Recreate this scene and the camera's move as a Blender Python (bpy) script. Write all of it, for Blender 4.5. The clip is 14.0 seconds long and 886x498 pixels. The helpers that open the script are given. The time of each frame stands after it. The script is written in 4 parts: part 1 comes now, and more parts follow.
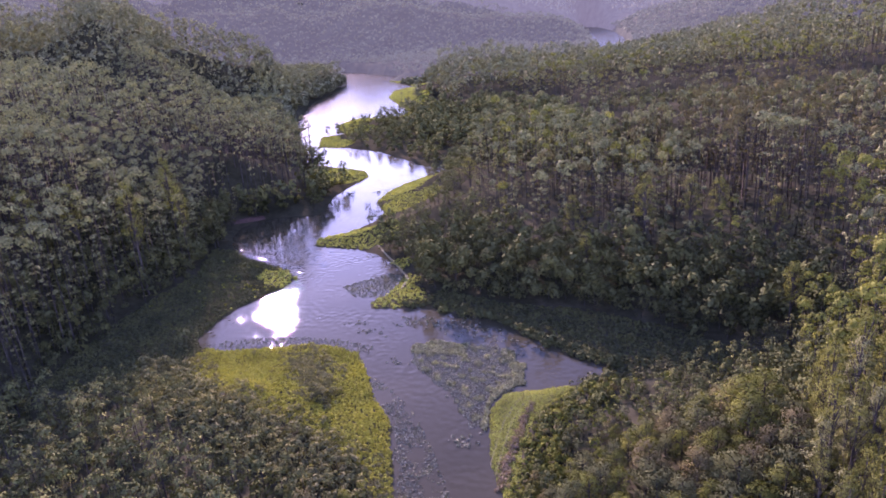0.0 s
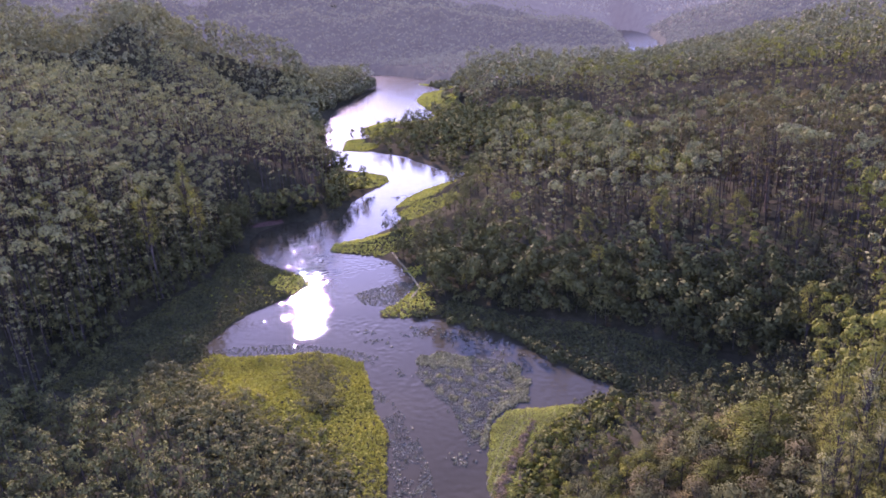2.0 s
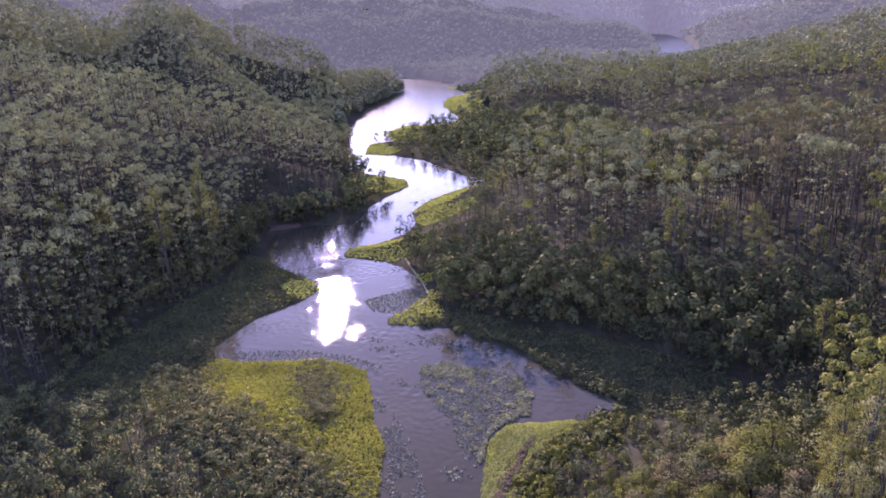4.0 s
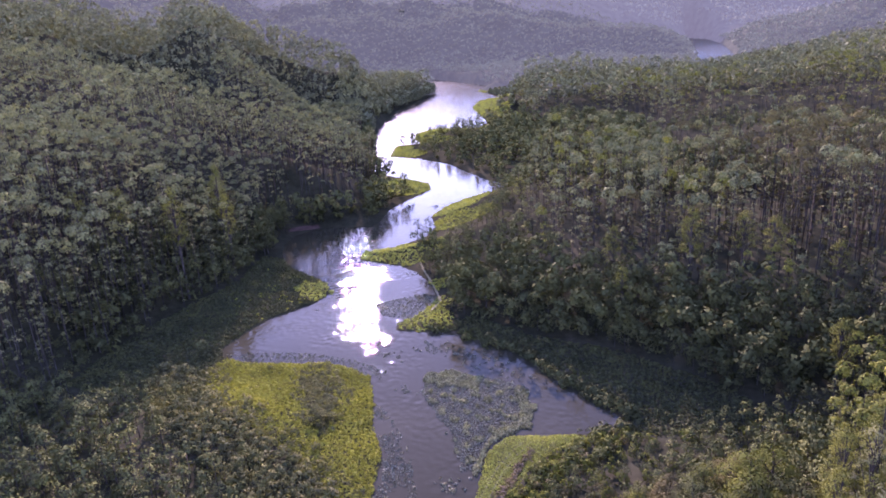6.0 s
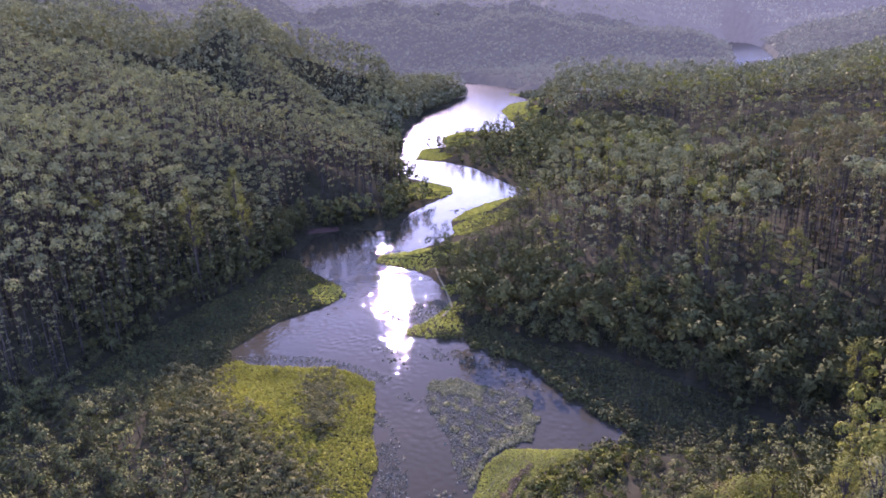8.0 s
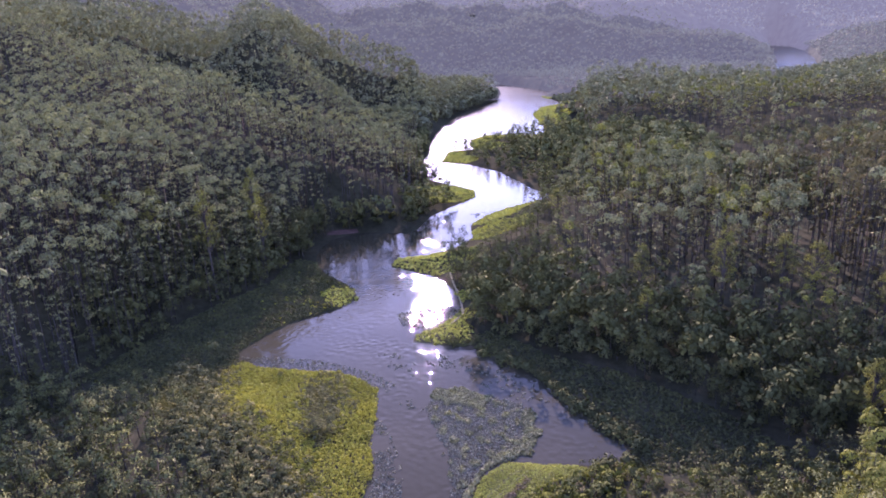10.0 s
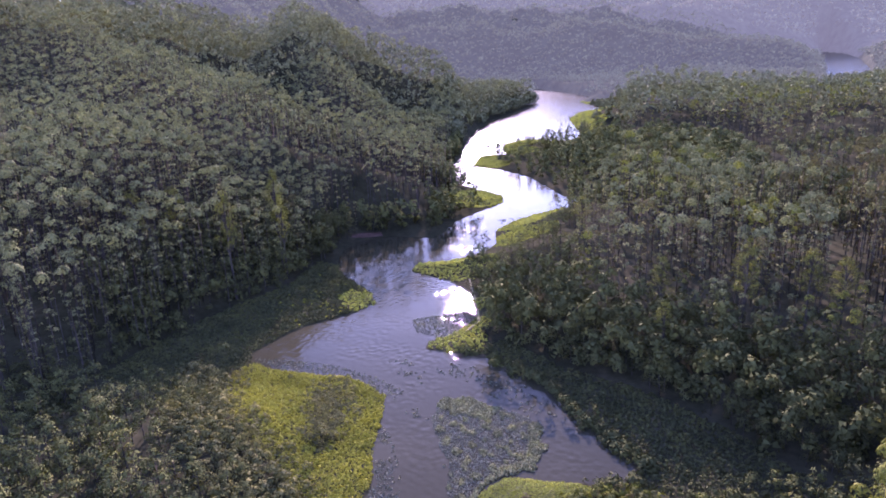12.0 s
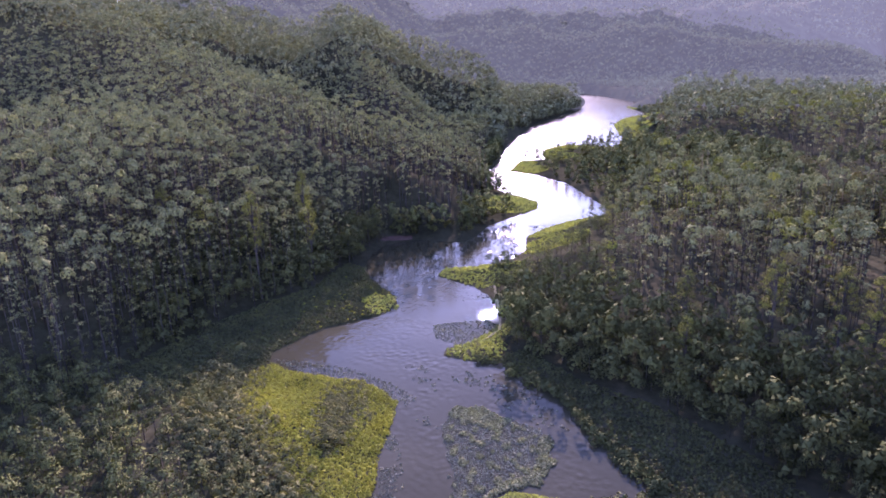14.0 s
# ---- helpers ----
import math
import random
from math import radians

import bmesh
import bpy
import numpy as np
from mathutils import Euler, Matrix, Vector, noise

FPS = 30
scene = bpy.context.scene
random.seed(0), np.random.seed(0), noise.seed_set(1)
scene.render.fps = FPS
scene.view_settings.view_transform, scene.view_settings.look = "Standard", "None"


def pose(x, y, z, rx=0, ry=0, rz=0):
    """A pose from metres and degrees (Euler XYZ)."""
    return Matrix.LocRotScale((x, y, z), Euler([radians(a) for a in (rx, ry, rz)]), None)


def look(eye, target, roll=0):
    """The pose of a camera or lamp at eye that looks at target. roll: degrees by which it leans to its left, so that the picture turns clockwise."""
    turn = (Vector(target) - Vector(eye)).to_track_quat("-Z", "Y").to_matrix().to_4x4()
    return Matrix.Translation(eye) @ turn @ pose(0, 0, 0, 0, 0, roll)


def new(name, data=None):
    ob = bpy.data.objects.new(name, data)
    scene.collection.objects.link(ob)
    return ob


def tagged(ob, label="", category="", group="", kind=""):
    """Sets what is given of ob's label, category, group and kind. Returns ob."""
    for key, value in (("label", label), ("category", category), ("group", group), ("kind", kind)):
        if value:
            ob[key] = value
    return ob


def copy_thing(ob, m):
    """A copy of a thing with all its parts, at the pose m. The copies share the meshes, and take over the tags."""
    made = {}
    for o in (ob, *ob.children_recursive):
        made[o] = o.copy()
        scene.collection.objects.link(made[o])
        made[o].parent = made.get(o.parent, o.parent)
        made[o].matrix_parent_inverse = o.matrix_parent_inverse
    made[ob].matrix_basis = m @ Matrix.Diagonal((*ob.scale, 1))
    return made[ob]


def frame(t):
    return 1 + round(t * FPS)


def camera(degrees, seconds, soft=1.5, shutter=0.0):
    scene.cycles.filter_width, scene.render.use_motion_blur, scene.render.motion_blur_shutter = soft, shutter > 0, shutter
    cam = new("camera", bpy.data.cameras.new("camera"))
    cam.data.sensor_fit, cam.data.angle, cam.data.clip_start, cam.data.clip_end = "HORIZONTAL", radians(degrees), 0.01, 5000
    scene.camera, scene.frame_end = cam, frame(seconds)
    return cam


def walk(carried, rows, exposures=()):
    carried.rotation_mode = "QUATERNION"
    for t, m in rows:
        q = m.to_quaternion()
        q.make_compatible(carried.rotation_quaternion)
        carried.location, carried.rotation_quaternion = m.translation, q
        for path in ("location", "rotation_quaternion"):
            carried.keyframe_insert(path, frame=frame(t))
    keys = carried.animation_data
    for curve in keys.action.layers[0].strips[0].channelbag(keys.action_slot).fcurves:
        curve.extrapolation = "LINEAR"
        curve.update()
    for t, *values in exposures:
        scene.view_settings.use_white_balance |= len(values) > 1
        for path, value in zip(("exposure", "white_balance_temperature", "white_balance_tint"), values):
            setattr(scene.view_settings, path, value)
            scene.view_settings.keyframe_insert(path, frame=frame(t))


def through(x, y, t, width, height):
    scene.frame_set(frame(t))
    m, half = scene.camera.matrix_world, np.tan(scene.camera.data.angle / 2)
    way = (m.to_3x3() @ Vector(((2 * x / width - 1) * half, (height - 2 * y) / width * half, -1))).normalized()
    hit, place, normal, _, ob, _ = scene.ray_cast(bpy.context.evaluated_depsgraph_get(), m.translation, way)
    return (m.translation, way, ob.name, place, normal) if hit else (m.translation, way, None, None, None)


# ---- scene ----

LENS = 66.0
cam = camera(LENS, 14.0, soft=1.8)
PATH = [
    (0, (-2.858, -1.523, 79.748), (-3.32, 0.306, 79.085), -4.5),
    (0.5, (-1.616, -0.555, 80.121), (-2.103, 1.269, 79.461), -4.4),
    (1, (-0.388, 0.481, 80.421), (-0.897, 2.3, 79.764), -4.4),
    (1.5, (0.837, 1.544, 80.656), (0.308, 3.358, 80.002), -4.3),
    (2, (2.068, 2.604, 80.836), (1.52, 4.413, 80.184), -4.3),
    (2.5, (3.309, 3.646, 80.969), (2.741, 5.45, 80.32), -4.2),
    (3, (4.562, 4.664, 81.063), (3.973, 6.463, 80.417), -4.2),
    (5.5, (10.94, 9.603, 81.208), (10.241, 11.368, 80.579), -3.8),
    (6, (12.212, 10.635, 81.209), (11.49, 12.392, 80.582), -3.7),
    (6.5, (13.474, 11.706, 81.207), (12.729, 13.455, 80.583), -3.7),
    (7, (14.72, 12.824, 81.203), (13.953, 14.564, 80.583), -3.6),
    (7.5, (15.95, 13.992, 81.198), (15.16, 15.722, 80.581), -3.5),
    (8, (17.16, 15.209, 81.191), (16.348, 16.931, 80.576), -3.5),
    (10.5, (22.931, 21.857, 81.067), (22.006, 23.525, 80.465), -3.1),
    (11, (24.047, 23.232, 81.017), (23.098, 24.887, 80.419), -3.0),
    (11.5, (25.161, 24.598, 80.961), (24.186, 26.24, 80.366), -2.9),
    (12, (26.279, 25.95, 80.903), (25.277, 27.577, 80.312), -2.8),
    (12.5, (27.407, 27.289, 80.85), (26.376, 28.899, 80.263), -2.7),
    (13, (28.551, 28.62, 80.812), (27.492, 30.213, 80.229), -2.6),
    (13.5, (29.718, 29.961, 80.805), (28.631, 31.537, 80.225), -2.5),
    (14, (30.913, 31.343, 80.846), (29.798, 32.9, 80.269), -2.4),
]
walk(cam, [(t, look(eye, aim, roll)) for t, eye, aim, roll in PATH],
     exposures=[(0.0, 2.83, 5950, 73), (5.5, 2.81, 5800, 66), (14.0, 2.82, 5700, 62)])

# ---------------------------------------------------------------- light
SUN_AZ, SUN_EL = -29.7, 22.0          # degrees from +y towards +x, and above the horizon
world = bpy.data.worlds.new("sky")
scene.world = world
world.use_nodes = True
wn, wl = world.node_tree.nodes, world.node_tree.links
sky = wn.new("ShaderNodeTexSky")
sky.sky_type, sky.sun_disc = "NISHITA", False
sky.sun_elevation, sky.sun_rotation = radians(SUN_EL), radians(SUN_AZ)
sky.air_density, sky.dust_density, sky.ozone_density = 1.0, 0.1, 2.0
wn["Background"].inputs["Strength"].default_value = 0.15
wl.new(sky.outputs["Color"], wn["Background"].inputs["Color"])

sun_data = bpy.data.lights.new("sun", "SUN")
sun_data.energy, sun_data.angle, sun_data.color = 3.8, radians(0.6), (1.0, 0.94, 0.84)
sun = new("sun", sun_data)
sun_way = Vector((math.sin(radians(SUN_AZ)) * math.cos(radians(SUN_EL)),
                  math.cos(radians(SUN_AZ)) * math.cos(radians(SUN_EL)), math.sin(radians(SUN_EL))))
sun.matrix_world = look(sun_way * 900, (0, 0, 0))


# ---------------------------------------------------------------- materials
def material(name):
    m = bpy.data.materials.new(name)
    m.use_nodes = True
    m.node_tree.nodes.clear()
    return m, m.node_tree.nodes, m.node_tree.links


def ramp(nodes, links, source, stops):
    r = nodes.new("ShaderNodeValToRGB")
    while len(r.color_ramp.elements) < len(stops):
        r.color_ramp.elements.new(0.5)
    for e, (p, c) in zip(r.color_ramp.elements, stops):
        e.position, e.color = p, (*c, 1)
    links.new(source, r.inputs[0])
    return r.outputs[0]


def noise_tex(nodes, links, scale, detail=4.0, rough=0.55):
    at = nodes.new("ShaderNodeNewGeometry")
    n = nodes.new("ShaderNodeTexNoise")
    n.inputs["Scale"].default_value, n.inputs["Detail"].default_value = scale, detail
    n.inputs["Roughness"].default_value = rough
    links.new(at.outputs["Position"], n.inputs["Vector"])
    return n.outputs["Fac"]


def mixed(nodes, links, fac, a, b, how="MIX"):
    x = nodes.new("ShaderNodeMix")
    x.data_type, x.blend_type = "RGBA", how
    for socket, value in ((x.inputs[0], fac), (x.inputs[6], a), (x.inputs[7], b)):
        if isinstance(value, bpy.types.NodeSocket):
            links.new(value, socket)
        else:
            socket.default_value = value
    return x.outputs[2]


def leaf_material(name, dark, mid, light, through=0.3, patch=0.12, gloss=0.04):
    """Leaves: every spray varies, and so does every tree and every stand."""
    m, n, l = material(name)
    geo = n.new("ShaderNodeNewGeometry")
    spray = ramp(n, l, geo.outputs["Random Per Island"], [(0.0, dark), (0.5, mid), (1.0, light)])
    stand = ramp(n, l, noise_tex(n, l, patch, 3.0), [(0.3, (0.70, 0.72, 0.74)), (0.5, (0.97, 0.97, 0.94)), (0.72, (1.32, 1.24, 0.92))])
    colour = mixed(n, l, 1.0, spray, stand, "MULTIPLY")
    d, t, g = n.new("ShaderNodeBsdfDiffuse"), n.new("ShaderNodeBsdfTranslucent"), n.new("ShaderNodeBsdfGlossy")
    g.inputs["Roughness"].default_value = 0.75
    g.inputs["Color"].default_value = (0.90, 0.88, 0.62, 1)
    l.new(colour, d.inputs["Color"])
    l.new(mixed(n, l, 1.0, colour, (1.12, 1.25, 0.6, 1), "MULTIPLY"), t.inputs["Color"])
    a, b = n.new("ShaderNodeMixShader"), n.new("ShaderNodeMixShader")
    waxy, faint = n.new("ShaderNodeFresnel"), n.new("ShaderNodeMath")
    waxy.inputs["IOR"].default_value = 1.35
    faint.operation, faint.inputs[1].default_value = "MULTIPLY", gloss
    l.new(waxy.outputs[0], faint.inputs[0])
    l.new(faint.outputs[0], b.inputs[0])
    a.inputs[0].default_value = through
    l.new(d.outputs[0], a.inputs[1]), l.new(t.outputs[0], a.inputs[2])
    l.new(a.outputs[0], b.inputs[1]), l.new(g.outputs[0], b.inputs[2])
    out = n.new("ShaderNodeOutputMaterial")
    l.new(b.outputs[0], out.inputs[0])
    return m


def haze_glow_material(name, glow, dull, bright):
    """Plain backdrop of far wooded hills, paled for bright air by an even emission."""
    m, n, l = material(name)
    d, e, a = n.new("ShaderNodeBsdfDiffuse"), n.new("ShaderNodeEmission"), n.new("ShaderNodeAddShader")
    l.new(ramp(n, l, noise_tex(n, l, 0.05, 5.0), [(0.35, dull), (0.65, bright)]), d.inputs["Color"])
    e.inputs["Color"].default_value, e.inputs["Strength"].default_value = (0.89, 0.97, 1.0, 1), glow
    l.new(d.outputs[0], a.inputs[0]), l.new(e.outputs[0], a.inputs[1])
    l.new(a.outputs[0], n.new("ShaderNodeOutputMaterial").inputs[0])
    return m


# haze painted as glow, stronger for the hills on the horizon
HAZE_GLOW = haze_glow_material("hazy_far_hills", 0.019, (0.020, 0.021, 0.013), (0.036, 0.037, 0.022))
HAZE_GLOW_FAR = haze_glow_material("horizon_hills_haze", 0.032, (0.030, 0.031, 0.020), (0.050, 0.051, 0.032))
HAZE_GLOW_LEAVES = haze_glow_material("far_hill_leaves_haze", 0.019, (0.068, 0.071, 0.034), (0.112, 0.114, 0.056))
HAZE_GLOW_FAR_LEAVES = haze_glow_material("horizon_leaves_haze", 0.032, (0.060, 0.062, 0.036), (0.095, 0.097, 0.056))


def plain_material(name, stops, scale, rough=0.9, bump=0.3, fine=6.0):
    m, n, l = material(name)
    p = n.new("ShaderNodeBsdfPrincipled")
    big = ramp(n, l, noise_tex(n, l, scale), stops)
    small = ramp(n, l, noise_tex(n, l, scale * fine), [(0.3, (0.7, 0.7, 0.7)), (0.7, (1.25, 1.25, 1.25))])
    l.new(mixed(n, l, 1.0, big, small, "MULTIPLY"), p.inputs["Base Color"])
    p.inputs["Roughness"].default_value, p.inputs["Specular IOR Level"].default_value = rough, 0.0
    b = n.new("ShaderNodeBump")
    b.inputs["Strength"].default_value = bump
    l.new(noise_tex(n, l, scale * fine), b.inputs["Height"])
    l.new(b.outputs[0], p.inputs["Normal"])
    out = n.new("ShaderNodeOutputMaterial")
    l.new(p.outputs[0], out.inputs[0])
    return m


GUM = leaf_material("eucalyptus_leaves", (0.083, 0.083, 0.036), (0.113, 0.112, 0.049), (0.148, 0.146, 0.065), 0.06, 0.10, 0.04)
GUM_YELLOW = leaf_material("yellow_eucalyptus_leaves", (0.069, 0.070, 0.015), (0.093, 0.093, 0.021), (0.121, 0.120, 0.030), 0.15, 0.14, 0.03)
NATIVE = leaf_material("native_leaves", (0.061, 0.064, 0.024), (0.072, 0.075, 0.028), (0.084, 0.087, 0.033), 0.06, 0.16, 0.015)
# native leaves darkened to stand for shade; dark bushes take them too
NATIVE_DARK_SHADE = leaf_material("dark_shade_native_leaves", (0.045, 0.047, 0.019), (0.053, 0.055, 0.022), (0.061, 0.064, 0.026), 0.04, 0.16, 0.02)
NATIVE_GREY = leaf_material("grey_native_leaves", (0.057, 0.048, 0.023), (0.068, 0.058, 0.027), (0.082, 0.070, 0.032), 0.10, 0.16, 0.01)
NATIVE_LIME = leaf_material("lime_native_leaves", (0.063, 0.066, 0.015), (0.074, 0.077, 0.017), (0.087, 0.090, 0.022), 0.16, 0.16, 0.01)
FAR = leaf_material("far_leaves", (0.086, 0.085, 0.042), (0.116, 0.114, 0.057), (0.150, 0.147, 0.075), 0.06, 0.04, 0.03)
MARSH = leaf_material("marsh_grass", (0.122, 0.117, 0.018), (0.170, 0.163, 0.027), (0.218, 0.207, 0.046), 0.26, 0.055, 0.01)
SEDGE = leaf_material("olive_sedge", (0.066, 0.062, 0.026), (0.098, 0.092, 0.040), (0.134, 0.124, 0.056), 0.18, 0.12, 0.01)
DRY = leaf_material("dry_scrub", (0.095, 0.070, 0.041), (0.135, 0.101, 0.061), (0.176, 0.135, 0.086), 0.15, 0.20, 0.01)
LAWN_GRASS = leaf_material("bank_grass", (0.150, 0.156, 0.036), (0.195, 0.202, 0.048), (0.240, 0.245, 0.066), 0.28, 0.12, 0.01)
REED = leaf_material("green_water_plants", (0.100, 0.100, 0.055), (0.140, 0.138, 0.075), (0.180, 0.175, 0.098), 0.15, 0.25)
EARTH = plain_material("bare_earth", [(0.3, (0.045, 0.026, 0.020)), (0.7, (0.080, 0.048, 0.037))], 0.5)
PALE_EARTH = plain_material("trodden_earth", [(0.3, (0.085, 0.08, 0.045)), (0.7, (0.15, 0.135, 0.085))], 0.8)
WEED = leaf_material("water_weed", (0.092, 0.090, 0.066), (0.130, 0.128, 0.096), (0.172, 0.170, 0.132), 0.08, 0.25, 0.06)
DIM_BARK = plain_material("weathered_bark", [(0.3, (0.028, 0.024, 0.020)), (0.7, (0.058, 0.050, 0.042))], 0.3)
SOIL = plain_material("forest_floor", [(0.3, (0.018, 0.018, 0.010)), (0.55, (0.029, 0.027, 0.015)), (0.75, (0.042, 0.036, 0.021))], 0.08)


def water_material():
    m, n, l = material("lake_water")
    p = n.new("ShaderNodeBsdfPrincipled")
    murk = ramp(n, l, noise_tex(n, l, 0.02, 2.0), [(0.35, (0.020, 0.0185, 0.0105)), (0.65, (0.030, 0.027, 0.015))])
    l.new(murk, p.inputs["Base Color"])
    p.inputs["IOR"].default_value = 1.12
    # the near arm lies sheltered, the open reaches are ruffled by the wind
    at, xyz = n.new("ShaderNodeNewGeometry"), n.new("ShaderNodeSeparateXYZ")
    l.new(at.outputs["Position"], xyz.inputs[0])
    wind = n.new("ShaderNodeMapRange")
    wind.interpolation_type = "SMOOTHSTEP"
    for key, value in (("From Min", 190), ("From Max", 520), ("To Min", 0.003), ("To Max", 0.17)):
        wind.inputs[key].default_value = value
    l.new(xyz.outputs["Y"], wind.inputs["Value"])
    gust = n.new("ShaderNodeMath")
    gust.operation = "MULTIPLY_ADD"
    gust.inputs[1].default_value = 0.006
    l.new(noise_tex(n, l, 0.03, 3.0), gust.inputs[0])
    l.new(wind.outputs[0], gust.inputs[2])
    l.new(gust.outputs[0], p.inputs["Roughness"])
    b, c = n.new("ShaderNodeBump"), n.new("ShaderNodeBump")
    # ripples come in patches, with calm slicks between them
    l.new(ramp(n, l, noise_tex(n, l, 0.09, 3.0), [(0.36, (0.06, 0.06, 0.06)), (0.62, (1.0, 1.0, 1.0))]), b.inputs["Strength"])
    b.inputs["Distance"].default_value = 0.135
    c.inputs["Strength"].default_value, c.inputs["Distance"].default_value = 0.25, 0.10
    l.new(noise_tex(n, l, 0.62, 0.5, 0.5), b.inputs["Height"])
    l.new(noise_tex(n, l, 0.25, 3.0), c.inputs["Height"])
    l.new(c.outputs[0], b.inputs["Normal"])
    # the finest ripples, which break the edge of the glitter into sparks
    f = n.new("ShaderNodeBump")
    rough = n.new("ShaderNodeMath")
    rough.operation, rough.inputs[1].default_value, rough.inputs[2].default_value = "MULTIPLY_ADD", 6.0, 0.10
    l.new(wind.outputs[0], rough.inputs[0])
    l.new(rough.outputs[0], f.inputs["Strength"])
    f.inputs["Distance"].default_value = 0.032
    l.new(noise_tex(n, l, 2.6, 2.0, 0.6), f.inputs["Height"])
    l.new(b.outputs[0], f.inputs["Normal"])
    l.new(f.outputs[0], p.inputs["Normal"])
    out = n.new("ShaderNodeOutputMaterial")
    l.new(p.outputs[0], out.inputs[0])
    return m


WATER = water_material()

# ---------------------------------------------------------------- plan of the valley, in metres
LEFT_BANK = [(-24, 40), (-34, 80), (-40, 95), (-43, 104), (-46, 113), (-52, 122), (-58, 133), (-63, 141.5), (-70, 144),
             (-77, 145.5), (-86, 142.5), (-98, 139.5), (-106, 141), (-110, 145), (-110, 151), (-110, 158), (-109, 166),
             (-105, 173), (-102, 180), (-100.5, 189), (-107, 196), (-115, 200.5), (-129, 208), (-140, 218), (-148, 232),
             (-150, 245), (-142, 256), (-130, 259), (-123, 260), (-123, 272), (-127, 288), (-126, 302), (-123, 328),
             (-129, 341), (-150, 352), (-163, 359), (-183, 375), (-196, 400), (-209, 440), (-233, 485), (-254, 532),
             (-271, 578), (-288, 650), (-298, 735), (-312, 810), (-342, 890), (-385, 960), (-430, 1000)]
RIGHT_BANK = [(-4, 40), (-14, 80), (-20, 94), (-23, 101), (-25, 111), (-26, 120), (-24.5, 126), (-18, 128.5), (-10, 131),
              (-2, 135), (-1, 140), (-9, 145), (-16, 149), (-26, 158), (-36, 164), (-46, 167), (-53, 171.5), (-59, 168.8),
              (-69, 167), (-69, 172.5), (-66, 181), (-65, 190), (-67, 197), (-73, 204), (-81, 212), (-90, 217.5), (-99, 219),
              (-108, 221), (-110, 229), (-101, 236), (-95, 248), (-94, 263), (-103, 279), (-103, 296), (-99, 311),
              (-92, 325), (-82, 347)]
RIGHT_BANK_FAR = [(-98, 349), (-110, 362), (-137, 391), (-164, 407), (-186, 412), (-196, 440), (-200, 452), (-184, 461),
                  (-197, 478), (-206, 502), (-201, 528), (-181, 525), (-166, 525), (-162, 554), (-185, 600), (-213, 658),
                  (-226, 722), (-208, 748), (-262, 822), (-262, 878), (-350, 965), (-410, 1020)]
LAKE = LEFT_BANK + (RIGHT_BANK + RIGHT_BANK_FAR)[::-1]
FAR_LAKE = [(-8, 960), (30, 960), (36, 1300), (24, 1600), (6, 1800), (-20, 2000), (-85, 2150), (-120, 2150), (-79, 2119), (-41, 1499), (-24, 1271)]
MEADOW = [(-105, 133), (-99, 124), (-90, 116.5), (-79, 112), (-69, 107.5), (-58, 103.5), (-50, 99), (-44, 92), (-30, 75),
          (-35, 100), (-42, 113), (-55, 135), (-60, 148), (-80, 150), (-104, 146)]
LAWN = [(-29, 126), (-21, 130), (-14, 131), (-7, 130), (-14, 122), (-17, 114), (-18, 106), (-17, 98), (-20, 90), (-26, 94), (-27, 103), (-29, 113)]
LOW_LEFT = [(-95, 139), (-104, 128), (-116, 112), (-128, 106), (-134, 114), (-136, 128), (-138, 146), (-138, 165), (-136, 186), (-146, 214), (-130, 216),
            (-95, 195), (-100, 160)]
LOW_RIGHT = [(-62, 165), (-50, 180), (-30, 172), (-8, 168), (14, 158), (30, 146), (18, 138), (2, 133), (-6, 136), (-30, 150)]
LOW_WOOD = [(-170, 430), (-160, 488), (-133, 480), (-112, 520), (-91, 535), (-62, 505), (-40, 470), (-24, 430), (-6, 385), (36, 356), (44, 318), (10, 296),
            (-25, 300), (-48, 296), (-62, 312), (-80, 325), (-100, 345), (-140, 395)]
CLEARING = [(-15, 437), (15, 410), (40, 382), (63, 362), (85, 345), (130, 328), (200, 310), (210, 365), (130, 388), (90, 408), (60, 434), (30, 460), (-5, 488)]
LILY_BED = [(-50, 143), (-49.5, 147), (-45, 149.5), (-38, 148), (-31, 148.5), (-25, 146.5), (-21.5, 139), (-19.5, 132), (-23, 127.5), (-26, 122), (-25.5, 112),
            (-29, 114), (-33, 120), (-37, 126), (-42.5, 131.5), (-48, 138.5)]
LILY_EDGE = [(-58, 132), (-51, 127), (-41, 116), (-35, 105), (-29, 93), (-22, 78), (-34, 78), (-41, 95), (-47, 113)]
LILY_PATCH = [(-83, 183), (-79, 187.5), (-70, 195), (-65, 192), (-65, 184), (-67, 175), (-76, 175.5)]
LILY_NORTH = [(-108, 142), (-98, 146), (-84, 149), (-70, 148), (-60, 145), (-60, 141), (-77, 144), (-90, 140)]
